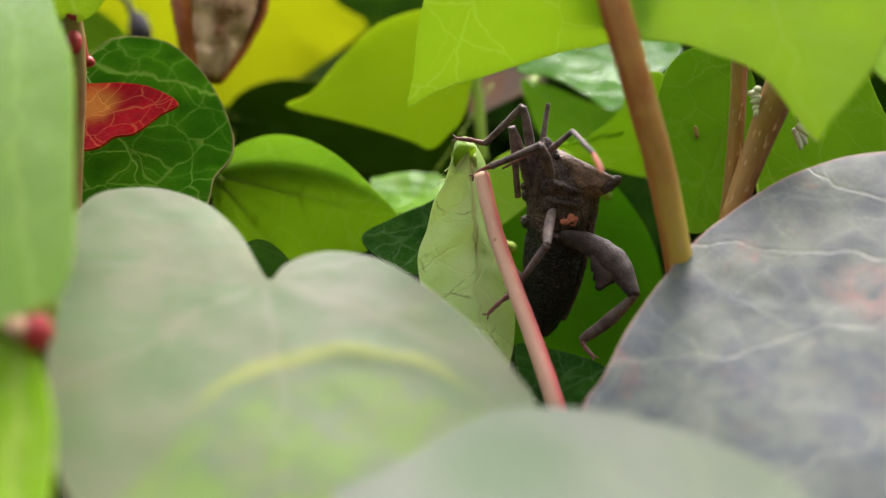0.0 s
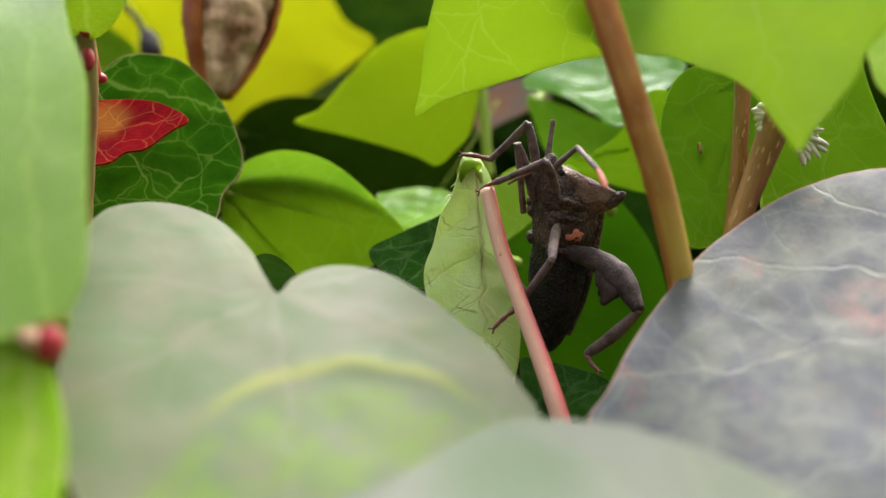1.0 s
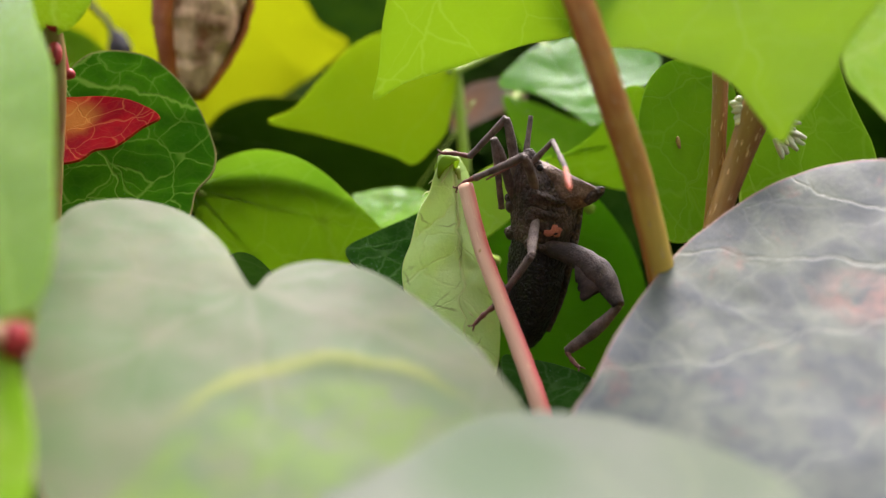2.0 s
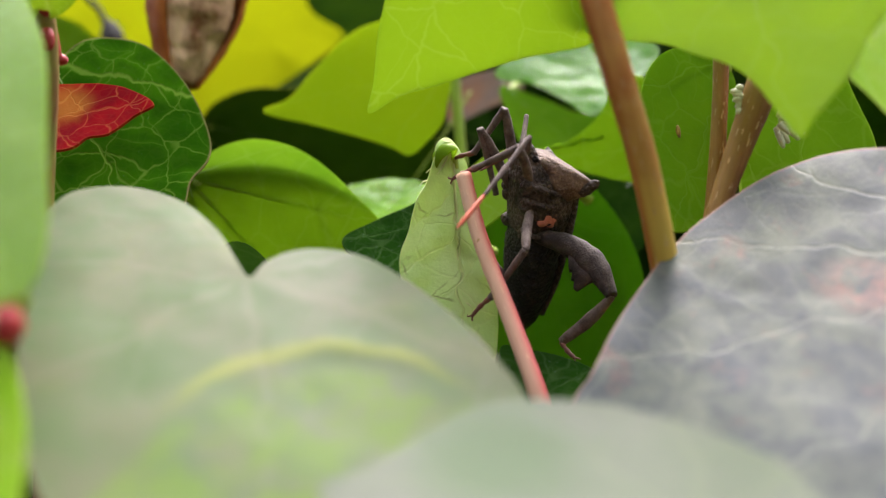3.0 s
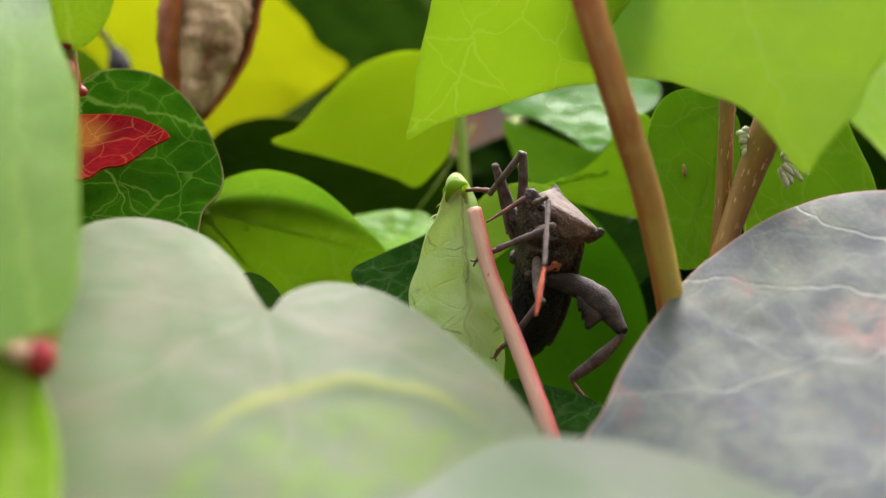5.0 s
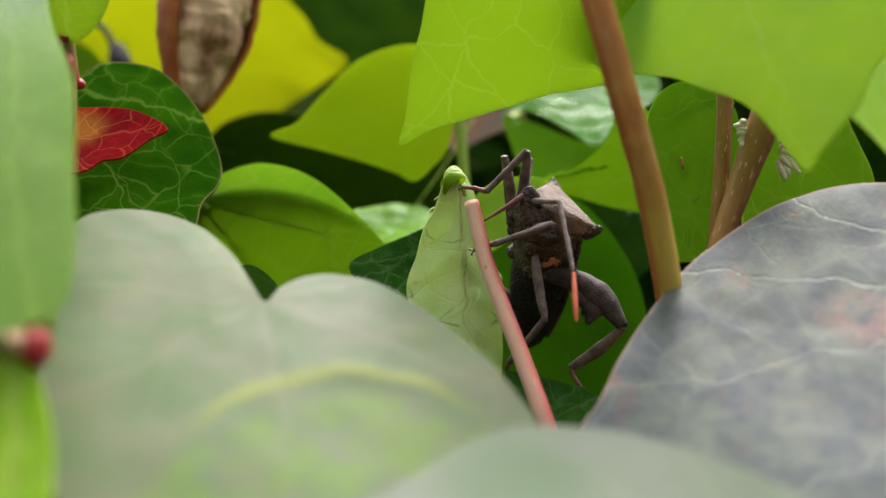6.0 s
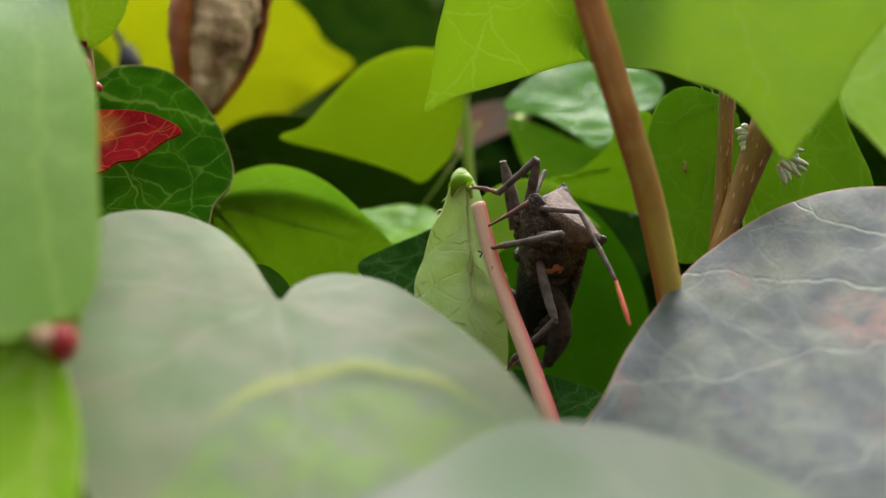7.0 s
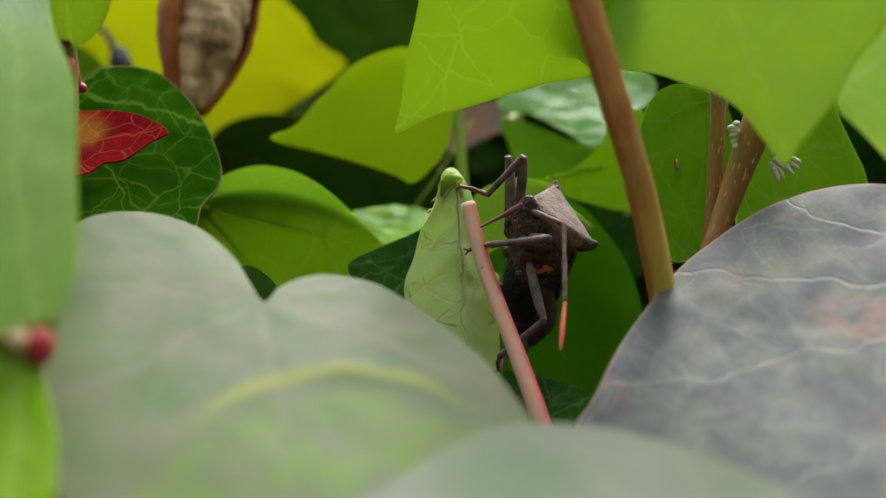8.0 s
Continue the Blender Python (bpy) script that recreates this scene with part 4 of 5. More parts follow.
def chitin(name, dark, light, dust, grain=2600, rough=0.62, depth=0.00022, pits=0.45):
    """Dry insect cuticle: granules with dark pits, blotches, pale dust on the high spots."""
    m = Nodes(name)
    at = m.place()
    cell = m.node("ShaderNodeTexVoronoi", feature="F1")
    m.put(cell.inputs["Vector"], at)
    cell.inputs["Scale"].default_value = grain
    pit = m.ramp(cell.outputs["Distance"], 0.15, 0.75)
    blot = m.noise(at, 420, 5.0, 0.65)
    fine = m.noise(at, 3600, 4.0, 0.65)
    col = m.mix(m.ramp(blot, 0.32, 0.68), dark, light)
    col = m.mix(m.math("MULTIPLY", pit, pits), col, tuple(c * 0.4 for c in dark))
    col = m.mix(m.math("MULTIPLY", m.ramp(fine, 0.55, 0.75), 0.45), col, dust)
    m.put(m.bsdf.inputs["Base Color"], col)
    m.put(m.bsdf.inputs["Roughness"], m.math("ADD", rough - 0.1, m.math("MULTIPLY", fine, 0.25)))
    m.put(m.bsdf.inputs["Specular IOR Level"], 0.35)
    high = m.math("ADD", m.math("MULTIPLY", pit, -1.8 * pits), m.math("MULTIPLY", m.math("ADD", blot, fine), 0.9))
    m.put(m.bsdf.inputs["Normal"], m.bump(high, 1.0, depth))
    return m.mat


CHITIN = chitin("brown_chitin", (0.036, 0.025, 0.020), (0.165, 0.116, 0.092), (0.34, 0.265, 0.22), 2000, depth=0.00022)
CHITIN_DARK = chitin("black_chitin", (0.004, 0.0035, 0.0035), (0.020, 0.015, 0.013), (0.075, 0.06, 0.05), 2200, 0.42)
CHITIN_LEG = chitin("grey_chitin", (0.080, 0.056, 0.045), (0.235, 0.172, 0.142), (0.38, 0.30, 0.26), 5200, depth=0.00012, pits=0.12)
# hind thighs: darker cuticle, with the shade around them put in too
CHITIN_FEMUR = chitin("shaded_thigh_chitin", (0.028, 0.019, 0.016), (0.098, 0.070, 0.059), (0.22, 0.17, 0.15), 3600, depth=0.0001, pits=0.12)
CHITIN_EDGE = chitin("tan_chitin", (0.105, 0.064, 0.046), (0.27, 0.180, 0.130), (0.40, 0.31, 0.25), 2600, depth=0.00014, pits=0.25)
CHITIN_RED = simple("reddish_chitin", (0.24, 0.09, 0.06), (0.14, 0.06, 0.045), 320, 0.55)
ORANGE = simple("orange_chitin", (0.75, 0.16, 0.07), (0.62, 0.11, 0.05), 300, 0.5)
PATCH = simple("salmon_patch", (0.62, 0.22, 0.14), (0.45, 0.13, 0.08), 420, 0.65, 0.8)


def loft(sections, sides=44, lump=0.06, power=2.6, bm=None):
    """A closed body through sections (along, half width, top, bottom) in mm."""
    bm = bm or bmesh.new()
    along = [s[0] for s in sections]
    dense = spline([(s[1], s[2], s[3]) for s in sections], 9)
    ys = [v[0] for v in spline([(a, 0, 0) for a in along], 9)]
    rings = []
    for y, (w, top, bot) in zip(ys, dense):
        c, h = (top + bot) / 2, max((top - bot) / 2, 0.05)
        ring = []
        for k in range(sides):
            a = 2 * math.pi * k / sides
            ca, sa = math.cos(a), math.sin(a)
            p = Vector((max(w, 0.05) * math.copysign(abs(ca) ** (2 / power), ca), y, c + h * math.copysign(abs(sa) ** (2 / power), sa)))
            p += Vector((p.x, 0, p.z - c)) * lump * (noise.noise(p * 0.9) + 0.7 * noise.noise(p * 2.3) + 0.45 * noise.noise(p * 5.1))
            ring.append(bm.verts.new(p * MM))
        rings.append(ring)
    for a, b in zip(rings, rings[1:]):
        for k in range(sides):
            bm.faces.new((a[k], a[(k + 1) % sides], b[(k + 1) % sides], b[k]))
    bm.faces.new(rings[0])
    bm.faces.new(rings[-1][::-1])
    bmesh.ops.recalc_face_normals(bm, faces=bm.faces)
    return bm


def rod(length, radii, sides=12, bow=0.0, flat=1.0, wobble=0.12, bm=None):
    """A limb segment along +y, from joint to joint, in mm."""
    n = len(radii)
    pts = [Vector((bow * math.sin(math.pi * k / (n - 1)), length * k / (n - 1), 0)) * MM for k in range(n)]
    return tube_bm(pts, [r * MM for r in radii], sides, 5, wobble=wobble, flat=flat, bm=bm)


def bug_limb(kind, length, bug):
    if kind == "hind_femur":
        bm = rod(length, (0.85, 1.15, 1.38, 1.55, 1.68, 1.6, 1.15, 0.75), 20, 2.0)
        flange = [(0.8, 0.40), (-0.3, 0.47), (-0.9, 0.52), (-0.7, 0.55), (-1.6, 0.60), (-1.4, 0.63), (-2.3, 0.68), (-2.2, 0.72), (-0.6, 0.745), (0.8, 0.78)]
        faces = [[bm.verts.new(vec((x, length * y, z * (1.0 if x > 0 else 0.55)))) for x, y in flange] for z in (-0.7, 0.7)]
        bm.faces.new(faces[0])
        bm.faces.new(faces[1][::-1])
        for q in range(len(flange)):
            r = (q + 1) % len(flange)
            bm.faces.new((faces[0][q], faces[1][q], faces[1][r], faces[0][r]))
        bmesh.ops.recalc_face_normals(bm, faces=bm.faces)
        return part(kind, bm, CHITIN_FEMUR, bug)
    if kind == "hind_tibia":
        return part(kind, rod(length, (0.5, 0.62, 0.82, 0.8, 0.72, 0.58), 12, -0.3, 0.75), CHITIN_LEG, bug)
    if kind.endswith("tarsus"):
        bm = rod(length, (0.3, 0.34, 0.24, 0.32, 0.24, 0.26, 0.16), 10, 0.15)
        for s in (-1, 1):
            tube_bm([vec((0, length * 0.95, 0)), vec((0.35 * s, length + 0.35, 0.1)), vec((0.5 * s, length + 0.4, -0.3))], [0.13 * MM, 0.09 * MM, 0.03 * MM], 6, 3, bm=bm)
        return part(kind, bm, CHITIN_RED, bug, "reddish jointed foot with claws")
    if kind.endswith("femur"):
        return part(kind, rod(length, (0.42, 0.58, 0.64, 0.64, 0.58, 0.42), 12, 0.15), CHITIN_LEG, bug)
    if kind.endswith("tibia"):
        return part(kind, rod(length, (0.48, 0.46, 0.44, 0.42, 0.4, 0.44), 10), CHITIN_LEG, bug)
    if kind == "antenna_base":
        return part(kind, rod(length, (0.26, 0.40, 0.36, 0.33, 0.33, 0.30), 10), CHITIN_LEG, bug)
    if kind == "antenna_shaft":
        return part(kind, rod(length, (0.30, 0.32, 0.31, 0.26, 0.36, 0.30, 0.29, 0.27), 10), CHITIN_LEG, bug)
    return part(kind, rod(length, (0.22, 0.27, 0.31, 0.31, 0.26, 0.10), 10, wobble=0.03), ORANGE, bug, "bright orange last antenna segment")


def make_bug():
    bug = tagged(new("leaf_footed_bug"), "dark brown leaf-footed bug clinging to a cut stalk", "insect")
    bug.empty_display_size = 0.005
    thorax = part("thorax", loft([(-2, 3.2, 2.8, -3.8), (-0.5, 3.7, 3.4, -4.1), (2, 4.0, 3.9, -4.2), (4.5, 3.8, 3.6, -4.2), (6.8, 2.9, 2.0, -4.1), (8.4, 1.9, -0.2, -3.9), (8.9, 1.2, -0.8, -3.7)], lump=0.035), CHITIN, bug)
    for s in (-1, 1):
        for y0, y1, z1 in ((6.6, 4.6, 1.4), (4.2, 2.6, 1.8), (-0.6, -1.4, 1.2)):
            bm = tube_bm([vec((2.6 * s, y0, -4.1)), vec((3.75 * s, (y0 + y1) / 2, -2.0)), vec((3.75 * s, y1, 0.2)), vec((3.3 * s, y1 - 0.3, z1))], [0.5 * MM, 0.42 * MM, 0.36 * MM, 0.2 * MM], 8, 5, wobble=0.5)
            part("side_plate", bm, CHITIN, bug)
    part("head", loft([(7.8, 1.2, -1.0, -4.0), (8.6, 1.45, -0.9, -4.0), (9.6, 1.25, -1.2, -3.9), (10.6, 0.75, -1.8, -3.4), (11.1, 0.3, -2.2, -2.9)], 18), CHITIN, bug)
    for s in (-1, 1):
        bm = bmesh.new()
        bmesh.ops.create_uvsphere(bm, u_segments=12, v_segments=8, radius=0.46 * MM, matrix=Matrix.Translation(vec((1.45 * s, 8.9, -1.9))))
        part("eye", bm, CHITIN_DARK, bug)
    # the shield: flat facets drawn out to a point at each shoulder
    shield = bmesh.new()
    for s in (-1, 1):
        for p in ((1.5, 9.1, -0.3), (1.7, 8.9, -1.6), (6.0, 6.3, 4.3), (5.6, 5.4, 3.7), (3.3, 3.2, 4.7), (0.5, 5.2, 4.75), (3.7, 5.2, -0.2), (3.6, 3.0, 1.2)):
            shield.verts.new(vec((p[0] * s, p[1], p[2])))
    hull = bmesh.ops.convex_hull(shield, input=shield.verts)
    bmesh.ops.delete(shield, geom=list({g for g in hull["geom_interior"] + hull["geom_unused"] if isinstance(g, bmesh.types.BMVert)}), context="VERTS")
    bmesh.ops.subdivide_edges(shield, edges=shield.edges[:], cuts=7, use_grid_fill=True)
    bmesh.ops.smooth_vert(shield, verts=shield.verts, factor=0.5, use_axis_x=True, use_axis_y=True, use_axis_z=True)
    for v in shield.verts:
        q = v.co / MM
        v.co += Vector((0.3, -0.4, 0.8)) * MM * (0.22 * noise.noise(q * 0.8) + 0.16 * noise.noise(q * 2.6))
    part("pronotum", shield, CHITIN_EDGE, bug, "tan rough shield behind the head")
    for s in (-1, 1):
        bm = tube_bm([vec((4.3 * s, 5.0, 3.4)), vec((5.1 * s, 5.6, 3.8)), vec((5.8 * s, 6.1, 4.15)), vec((6.25 * s, 6.6, 4.4))], [1.2 * MM, 1.0 * MM, 0.7 * MM, 0.18 * MM], 16, 7, wobble=0.45)
        part("shoulder_spine", bm, CHITIN, bug, "dark blunt shoulder point")
    part("scutellum", loft([(3.4, 2.2, 4.5, 2.5), (1.8, 1.5, 4.5, 2.5), (0.2, 0.7, 4.3, 2.5), (-0.6, 0.15, 4.1, 2.6)], 14), CHITIN, bug)
    for s in (-1, 1):
        bm = loft([(3.2, 1.6, 4.2, 2.6), (0, 1.9, 3.6, 2.2), (-5, 1.9, 2.6, 1.4), (-10, 1.4, 1.5, 0.6), (-14.5, 0.4, 0.2, -0.4)], 14, 0.04)
        bmesh.ops.translate(bm, vec=vec((1.7 * s, 0, 0)), verts=bm.verts)
        part("forewing", bm, CHITIN, bug)
    part("abdomen", loft([(-0.8, 3.2, 2.6, -4.0), (-3, 3.9, 2.5, -4.3), (-6, 4.1, 1.9, -4.4), (-9.5, 3.7, 1.2, -4.3), (-12.5, 2.9, 0.5, -4.1), (-15.4, 1.8, -0.4, -3.5), (-17.2, 0.6, -1.4, -2.6)], 32, 0.05), CHITIN_DARK, bug, "blackish belly")
    patch = bmesh.new()
    bmesh.ops.create_uvsphere(patch, u_segments=14, v_segments=8, radius=1.05 * MM, matrix=Matrix.Translation(vec((-3.6, 0.9, -1.1))) @ Euler((0.3, 0, 0)).to_matrix().to_4x4() @ Matrix.Diagonal((0.5, 0.9, 1.35, 1)))
    for v in patch.verts:
        v.co += (v.co - vec((-3.45, 0.9, -1.1))) * 0.5 * noise.noise(v.co * 1200)
    part("scent_gland", patch, PATCH, thorax, "salmon orange patch on the flank")
    pore = bmesh.new()
    bmesh.ops.create_uvsphere(pore, u_segments=8, v_segments=6, radius=0.2 * MM, matrix=Matrix.Translation(vec((-4.15, 0.8, -1.1))) @ Matrix.Diagonal((0.6, 0.7, 1.6, 1)))
    part("pore", pore, CHITIN_DARK, thorax)
    for s in (-1, 1):
        for y in (5.6, 3.0, -0.8):
            bm = bmesh.new()
            bmesh.ops.create_uvsphere(bm, u_segments=12, v_segments=8, radius=1.1 * MM, matrix=Matrix.Translation(vec((2.3 * s, y, -3.6))) @ Matrix.Diagonal((0.9, 0.9, 0.8, 1)))
            part("coxa", bm, CHITIN, bug)
    part("rostrum", tube_bm([vec((0, 10.2, -3.0)), vec((-0.4, 9.6, -5.5)), vec((-0.6, 8.4, -9.2))], [0.4 * MM, 0.32 * MM, 0.12 * MM], 8, 6), CHITIN_RED, bug, "thin reddish beak")
    limbs = {}
    for leg, pieces in (("foreL", (("fore_femur", 7.0), ("fore_tibia", 7.9), ("fore_tarsus", 3.3))), ("foreR", (("fore_femur", 8.6), ("fore_tibia", 7.2), ("fore_tarsus", 3.8))),
                        ("midR", (("middle_femur", 9.4), ("middle_tibia", 9.6))), ("midL", (("middle_femur", 9.2), ("middle_tibia", 8.2), ("middle_tarsus", 3.6))),
                        ("hindL", (("hind_femur", 13.2), ("hind_tibia", 9.1), ("hind_tarsus", 2.9))), ("hindR", (("hind_femur", 12.5), ("hind_tibia", 9.0))),
                        ("antL", (("antenna_base", 5.8), ("antenna_shaft", 10.3), ("antenna_tip", 6.5))), ("antR", (("antenna_base", 5.8),))):
        for kind, length in pieces:
            limbs[leg + " " + kind] = bug_limb(kind, length, bug)
    return bug, limbs


bug, limbs = make_bug()


def sway(thing, rows):
    """Key a leaf's drift from its resting pose; rows: seconds and an offset in metres."""
    rest = thing.matrix_world.copy()
    walk(thing, [(t, Matrix.Translation(d) @ rest) for t, d in rows])


def motions():
    """Everything that moves: the bug, its limbs, two leaves and a stem in the breeze."""
    sway(leaf_a, [(0.0, (-0.00007, 0.00000, -0.00089)), (0.5, (-0.00062, 0.00000, -0.00219)), (1.0, (-0.00000, 0.00000, 0.00000)), (1.5, (-0.00143, 0.00000, 0.00239)), (3.0, (-0.00254, 0.00000, -0.00180)), (3.5, (-0.00014, 0.00000, -0.00103)), (4.0, (0.00273, 0.00000, -0.00167)), (4.5, (0.00088, 0.00000, -0.00009)), (6.0, (-0.00008, 0.00000, -0.00224)), (6.5, (-0.00244, 0.00000, -0.00024)), (7.0, (0.00185, 0.00000, 0.00224)), (7.5, (0.00077, 0.00000, -0.00114)), (8.0, (-0.00034, 0.00000, -0.00070))
    ])
    sway(leaf_b, [(0.0, (0.00183, 0.00000, -0.00053)), (0.5, (0.00246, 0.00000, -0.00078)), (1.0, (0.00000, 0.00000, 0.00000)), (1.5, (-0.00038, 0.00000, 0.00002)), (3.0, (0.00165, 0.00000, -0.00100)), (3.5, (-0.00069, 0.00000, -0.00002)), (4.0, (-0.00231, 0.00000, 0.00054)), (4.5, (-0.00018, 0.00000, 0.00012)), (6.0, (0.00176, 0.00000, -0.00086)), (6.5, (0.00128, 0.00000, -0.00062)), (7.0, (-0.00003, 0.00000, 0.00059)), (7.5, (0.00154, 0.00000, -0.00002)), (8.0, (0.00065, 0.00000, -0.00008))
    ])
    foot = Vector((0.0293, 0.1000, 0.2068))
    walk(main_stem, [(t, Matrix.Translation(foot) @ pose(0, 0, 0, 0, a, 0) @ Matrix.Translation(-foot)) for t, a in (
        (0.0, 1.39), (0.5, 1.30), (1.0, 0.00), (1.5, -1.99), (1.7, -1.56), (3.0, 0.87), (3.5, -1.21), (4.0, -1.39), (4.5, -0.26), (4.7, -0.61), (5.8, -0.52), (6.0, 0.87), (6.5, -1.04), (7.0, -0.61), (7.5, 0.95), (8.0, 0.26))])
    walk(bug, [
        (0.0, pose(0.01620, 0.11249, 0.22226, 78.0, -19.8, 118.4)),
        (1.7, pose(0.01620, 0.11249, 0.22226, 78.0, -19.8, 118.4)),
        (3.0, pose(0.01610, 0.11437, 0.22264, 77.1, -26.3, 114.2)),
        (3.5, pose(0.01641, 0.11395, 0.22238, 76.2, -27.8, 113.0)),
        (4.0, pose(0.01571, 0.11304, 0.22212, 75.2, -29.9, 116.4)),
        (4.5, pose(0.01603, 0.11487, 0.22207, 73.3, -30.6, 114.8)),
        (6.0, pose(0.01612, 0.11481, 0.22178, 69.1, -35.7, 116.0)),
        (6.5, pose(0.01592, 0.11364, 0.22168, 70.2, -33.6, 114.5)),
        (7.0, pose(0.01592, 0.11280, 0.22113, 70.5, -39.0, 112.0)),
        (7.5, pose(0.01606, 0.11386, 0.22152, 69.7, -41.8, 115.7)),
        (8.0, pose(0.01575, 0.11381, 0.22144, 70.2, -44.9, 115.0)),
    ])
    walk(limbs['foreL fore_femur'], [
        (0.0, pose(-0.00220, 0.00620, -0.00300, -96.1, -61.5, 119.2)),
        (1.7, pose(-0.00220, 0.00620, -0.00300, -96.1, -61.5, 119.2)),
        (3.0, pose(-0.00220, 0.00620, -0.00300, -85.5, -65.4, 104.5)),
        (3.5, pose(-0.00220, 0.00620, -0.00300, -88.5, -68.3, 104.5)),
        (4.0, pose(-0.00220, 0.00620, -0.00300, -38.2, -48.5, 76.9)),
        (4.5, pose(-0.00220, 0.00620, -0.00300, -170.4, -11.0, -128.9)),
        (6.0, pose(-0.00220, 0.00620, -0.00300, -176.5, 13.9, -128.3)),
        (6.5, pose(-0.00220, 0.00620, -0.00300, -178.6, 24.7, -123.1)),
        (7.0, pose(-0.00220, 0.00620, -0.00300, 174.8, 20.9, -129.6)),
        (7.5, pose(-0.00220, 0.00620, -0.00300, -178.9, 33.5, -129.0)),
        (8.0, pose(-0.00220, 0.00620, -0.00300, -178.7, 34.0, -132.0)),
    ])
    walk(limbs['foreL fore_tibia'], [
        (0.0, pose(-0.00453, 0.01190, -0.00632, -156.6, 7.2, 61.6)),
        (1.7, pose(-0.00453, 0.01190, -0.00632, -156.6, 7.2, 61.6)),
        (3.0, pose(-0.00432, 0.01221, -0.00590, -155.8, 8.9, 56.4)),
        (3.5, pose(-0.00401, 0.01245, -0.00558, -156.0, 7.3, 55.9)),
        (4.0, pose(-0.00682, 0.01060, -0.00587, -149.0, 10.1, 51.5)),
        (4.5, pose(-0.00771, 0.01036, -0.00415, -141.4, 10.3, 51.3)),
        (6.0, pose(-0.00762, 0.01061, -0.00341, -132.0, 1.2, 48.2)),
        (6.5, pose(-0.00802, 0.01008, -0.00316, -140.4, -2.1, 51.4)),
        (7.0, pose(-0.00771, 0.01047, -0.00240, -133.5, -4.0, 47.5)),
        (7.5, pose(-0.00759, 0.01067, -0.00312, -134.0, -4.2, 44.1)),
        (8.0, pose(-0.00734, 0.01095, -0.00313, -135.9, -8.6, 42.4)),
    ])
    walk(limbs['foreL fore_tarsus'], [
        (0.0, pose(0.00167, 0.00811, -0.00943, -156.6, 13.8, 58.6)),
        (1.7, pose(0.00167, 0.00811, -0.00943, -156.6, 13.8, 58.6)),
        (3.0, pose(0.00140, 0.00780, -0.00910, -138.6, 10.4, 55.9)),
        (3.5, pose(0.00174, 0.00806, -0.00877, -133.6, 5.6, 56.4)),
        (4.0, pose(-0.00197, 0.00583, -0.00988, -158.7, 30.7, 43.5)),
        (4.5, pose(-0.00344, 0.00582, -0.00899, -112.1, 16.1, 49.6)),
        (6.0, pose(-0.00376, 0.00700, -0.00929, -140.0, 1.9, 48.0)),
        (6.5, pose(-0.00315, 0.00643, -0.00819, -111.8, 6.4, 49.5)),
        (7.0, pose(-0.00343, 0.00709, -0.00812, -130.9, 3.4, 46.3)),
        (7.5, pose(-0.00347, 0.00702, -0.00878, -134.0, -1.2, 43.5)),
        (8.0, pose(-0.00290, 0.00731, -0.00857, -127.8, 0.5, 40.7)),
    ])
    walk(limbs['foreR fore_femur'], [
        (0.0, pose(0.00180, 0.00620, -0.00320, -162.9, -66.1, 157.2)),
        (1.7, pose(0.00180, 0.00620, -0.00320, -162.9, -66.1, 157.2)),
        (3.0, pose(0.00180, 0.00620, -0.00320, -153.0, -72.0, 150.6)),
        (3.5, pose(0.00180, 0.00620, -0.00320, 179.9, -73.3, 163.9)),
        (4.0, pose(0.00180, 0.00620, -0.00320, 162.0, -69.2, 174.0)),
        (4.5, pose(0.00180, 0.00620, -0.00320, 163.6, -71.0, 179.8)),
        (6.0, pose(0.00180, 0.00620, -0.00320, 153.4, -65.4, -161.3)),
        (6.5, pose(0.00180, 0.00620, -0.00320, 155.8, -65.6, -158.7)),
        (7.0, pose(0.00180, 0.00620, -0.00320, 148.7, -66.7, -155.0)),
        (7.5, pose(0.00180, 0.00620, -0.00320, 152.2, -66.3, -164.1)),
        (8.0, pose(0.00180, 0.00620, -0.00320, 157.6, -70.7, -171.0)),
    ])
    walk(limbs['foreR fore_tibia'], [
        (0.0, pose(0.00285, 0.01467, -0.00422, -146.8, 27.8, 51.3)),
        (1.7, pose(0.00285, 0.01467, -0.00422, -146.8, 27.8, 51.3)),
        (3.0, pose(0.00233, 0.01470, -0.00440, -142.9, 39.9, 43.5)),
        (3.5, pose(0.00420, 0.01446, -0.00319, -142.4, 37.8, 45.1)),
        (4.0, pose(0.00513, 0.01407, -0.00225, -138.5, 38.1, 39.7)),
        (4.5, pose(0.00412, 0.01444, -0.00241, -145.4, 38.3, 41.4)),
        (6.0, pose(0.00264, 0.01461, -0.00160, -112.4, 26.9, 41.8)),
        (6.5, pose(0.00194, 0.01467, -0.00174, -129.3, 26.8, 44.4)),
        (7.0, pose(0.00241, 0.01459, -0.00144, -135.8, 26.5, 42.3)),
        (7.5, pose(0.00325, 0.01452, -0.00159, -110.4, 26.7, 37.4)),
        (8.0, pose(0.00361, 0.01454, -0.00211, -134.6, 31.6, 34.3)),
    ])
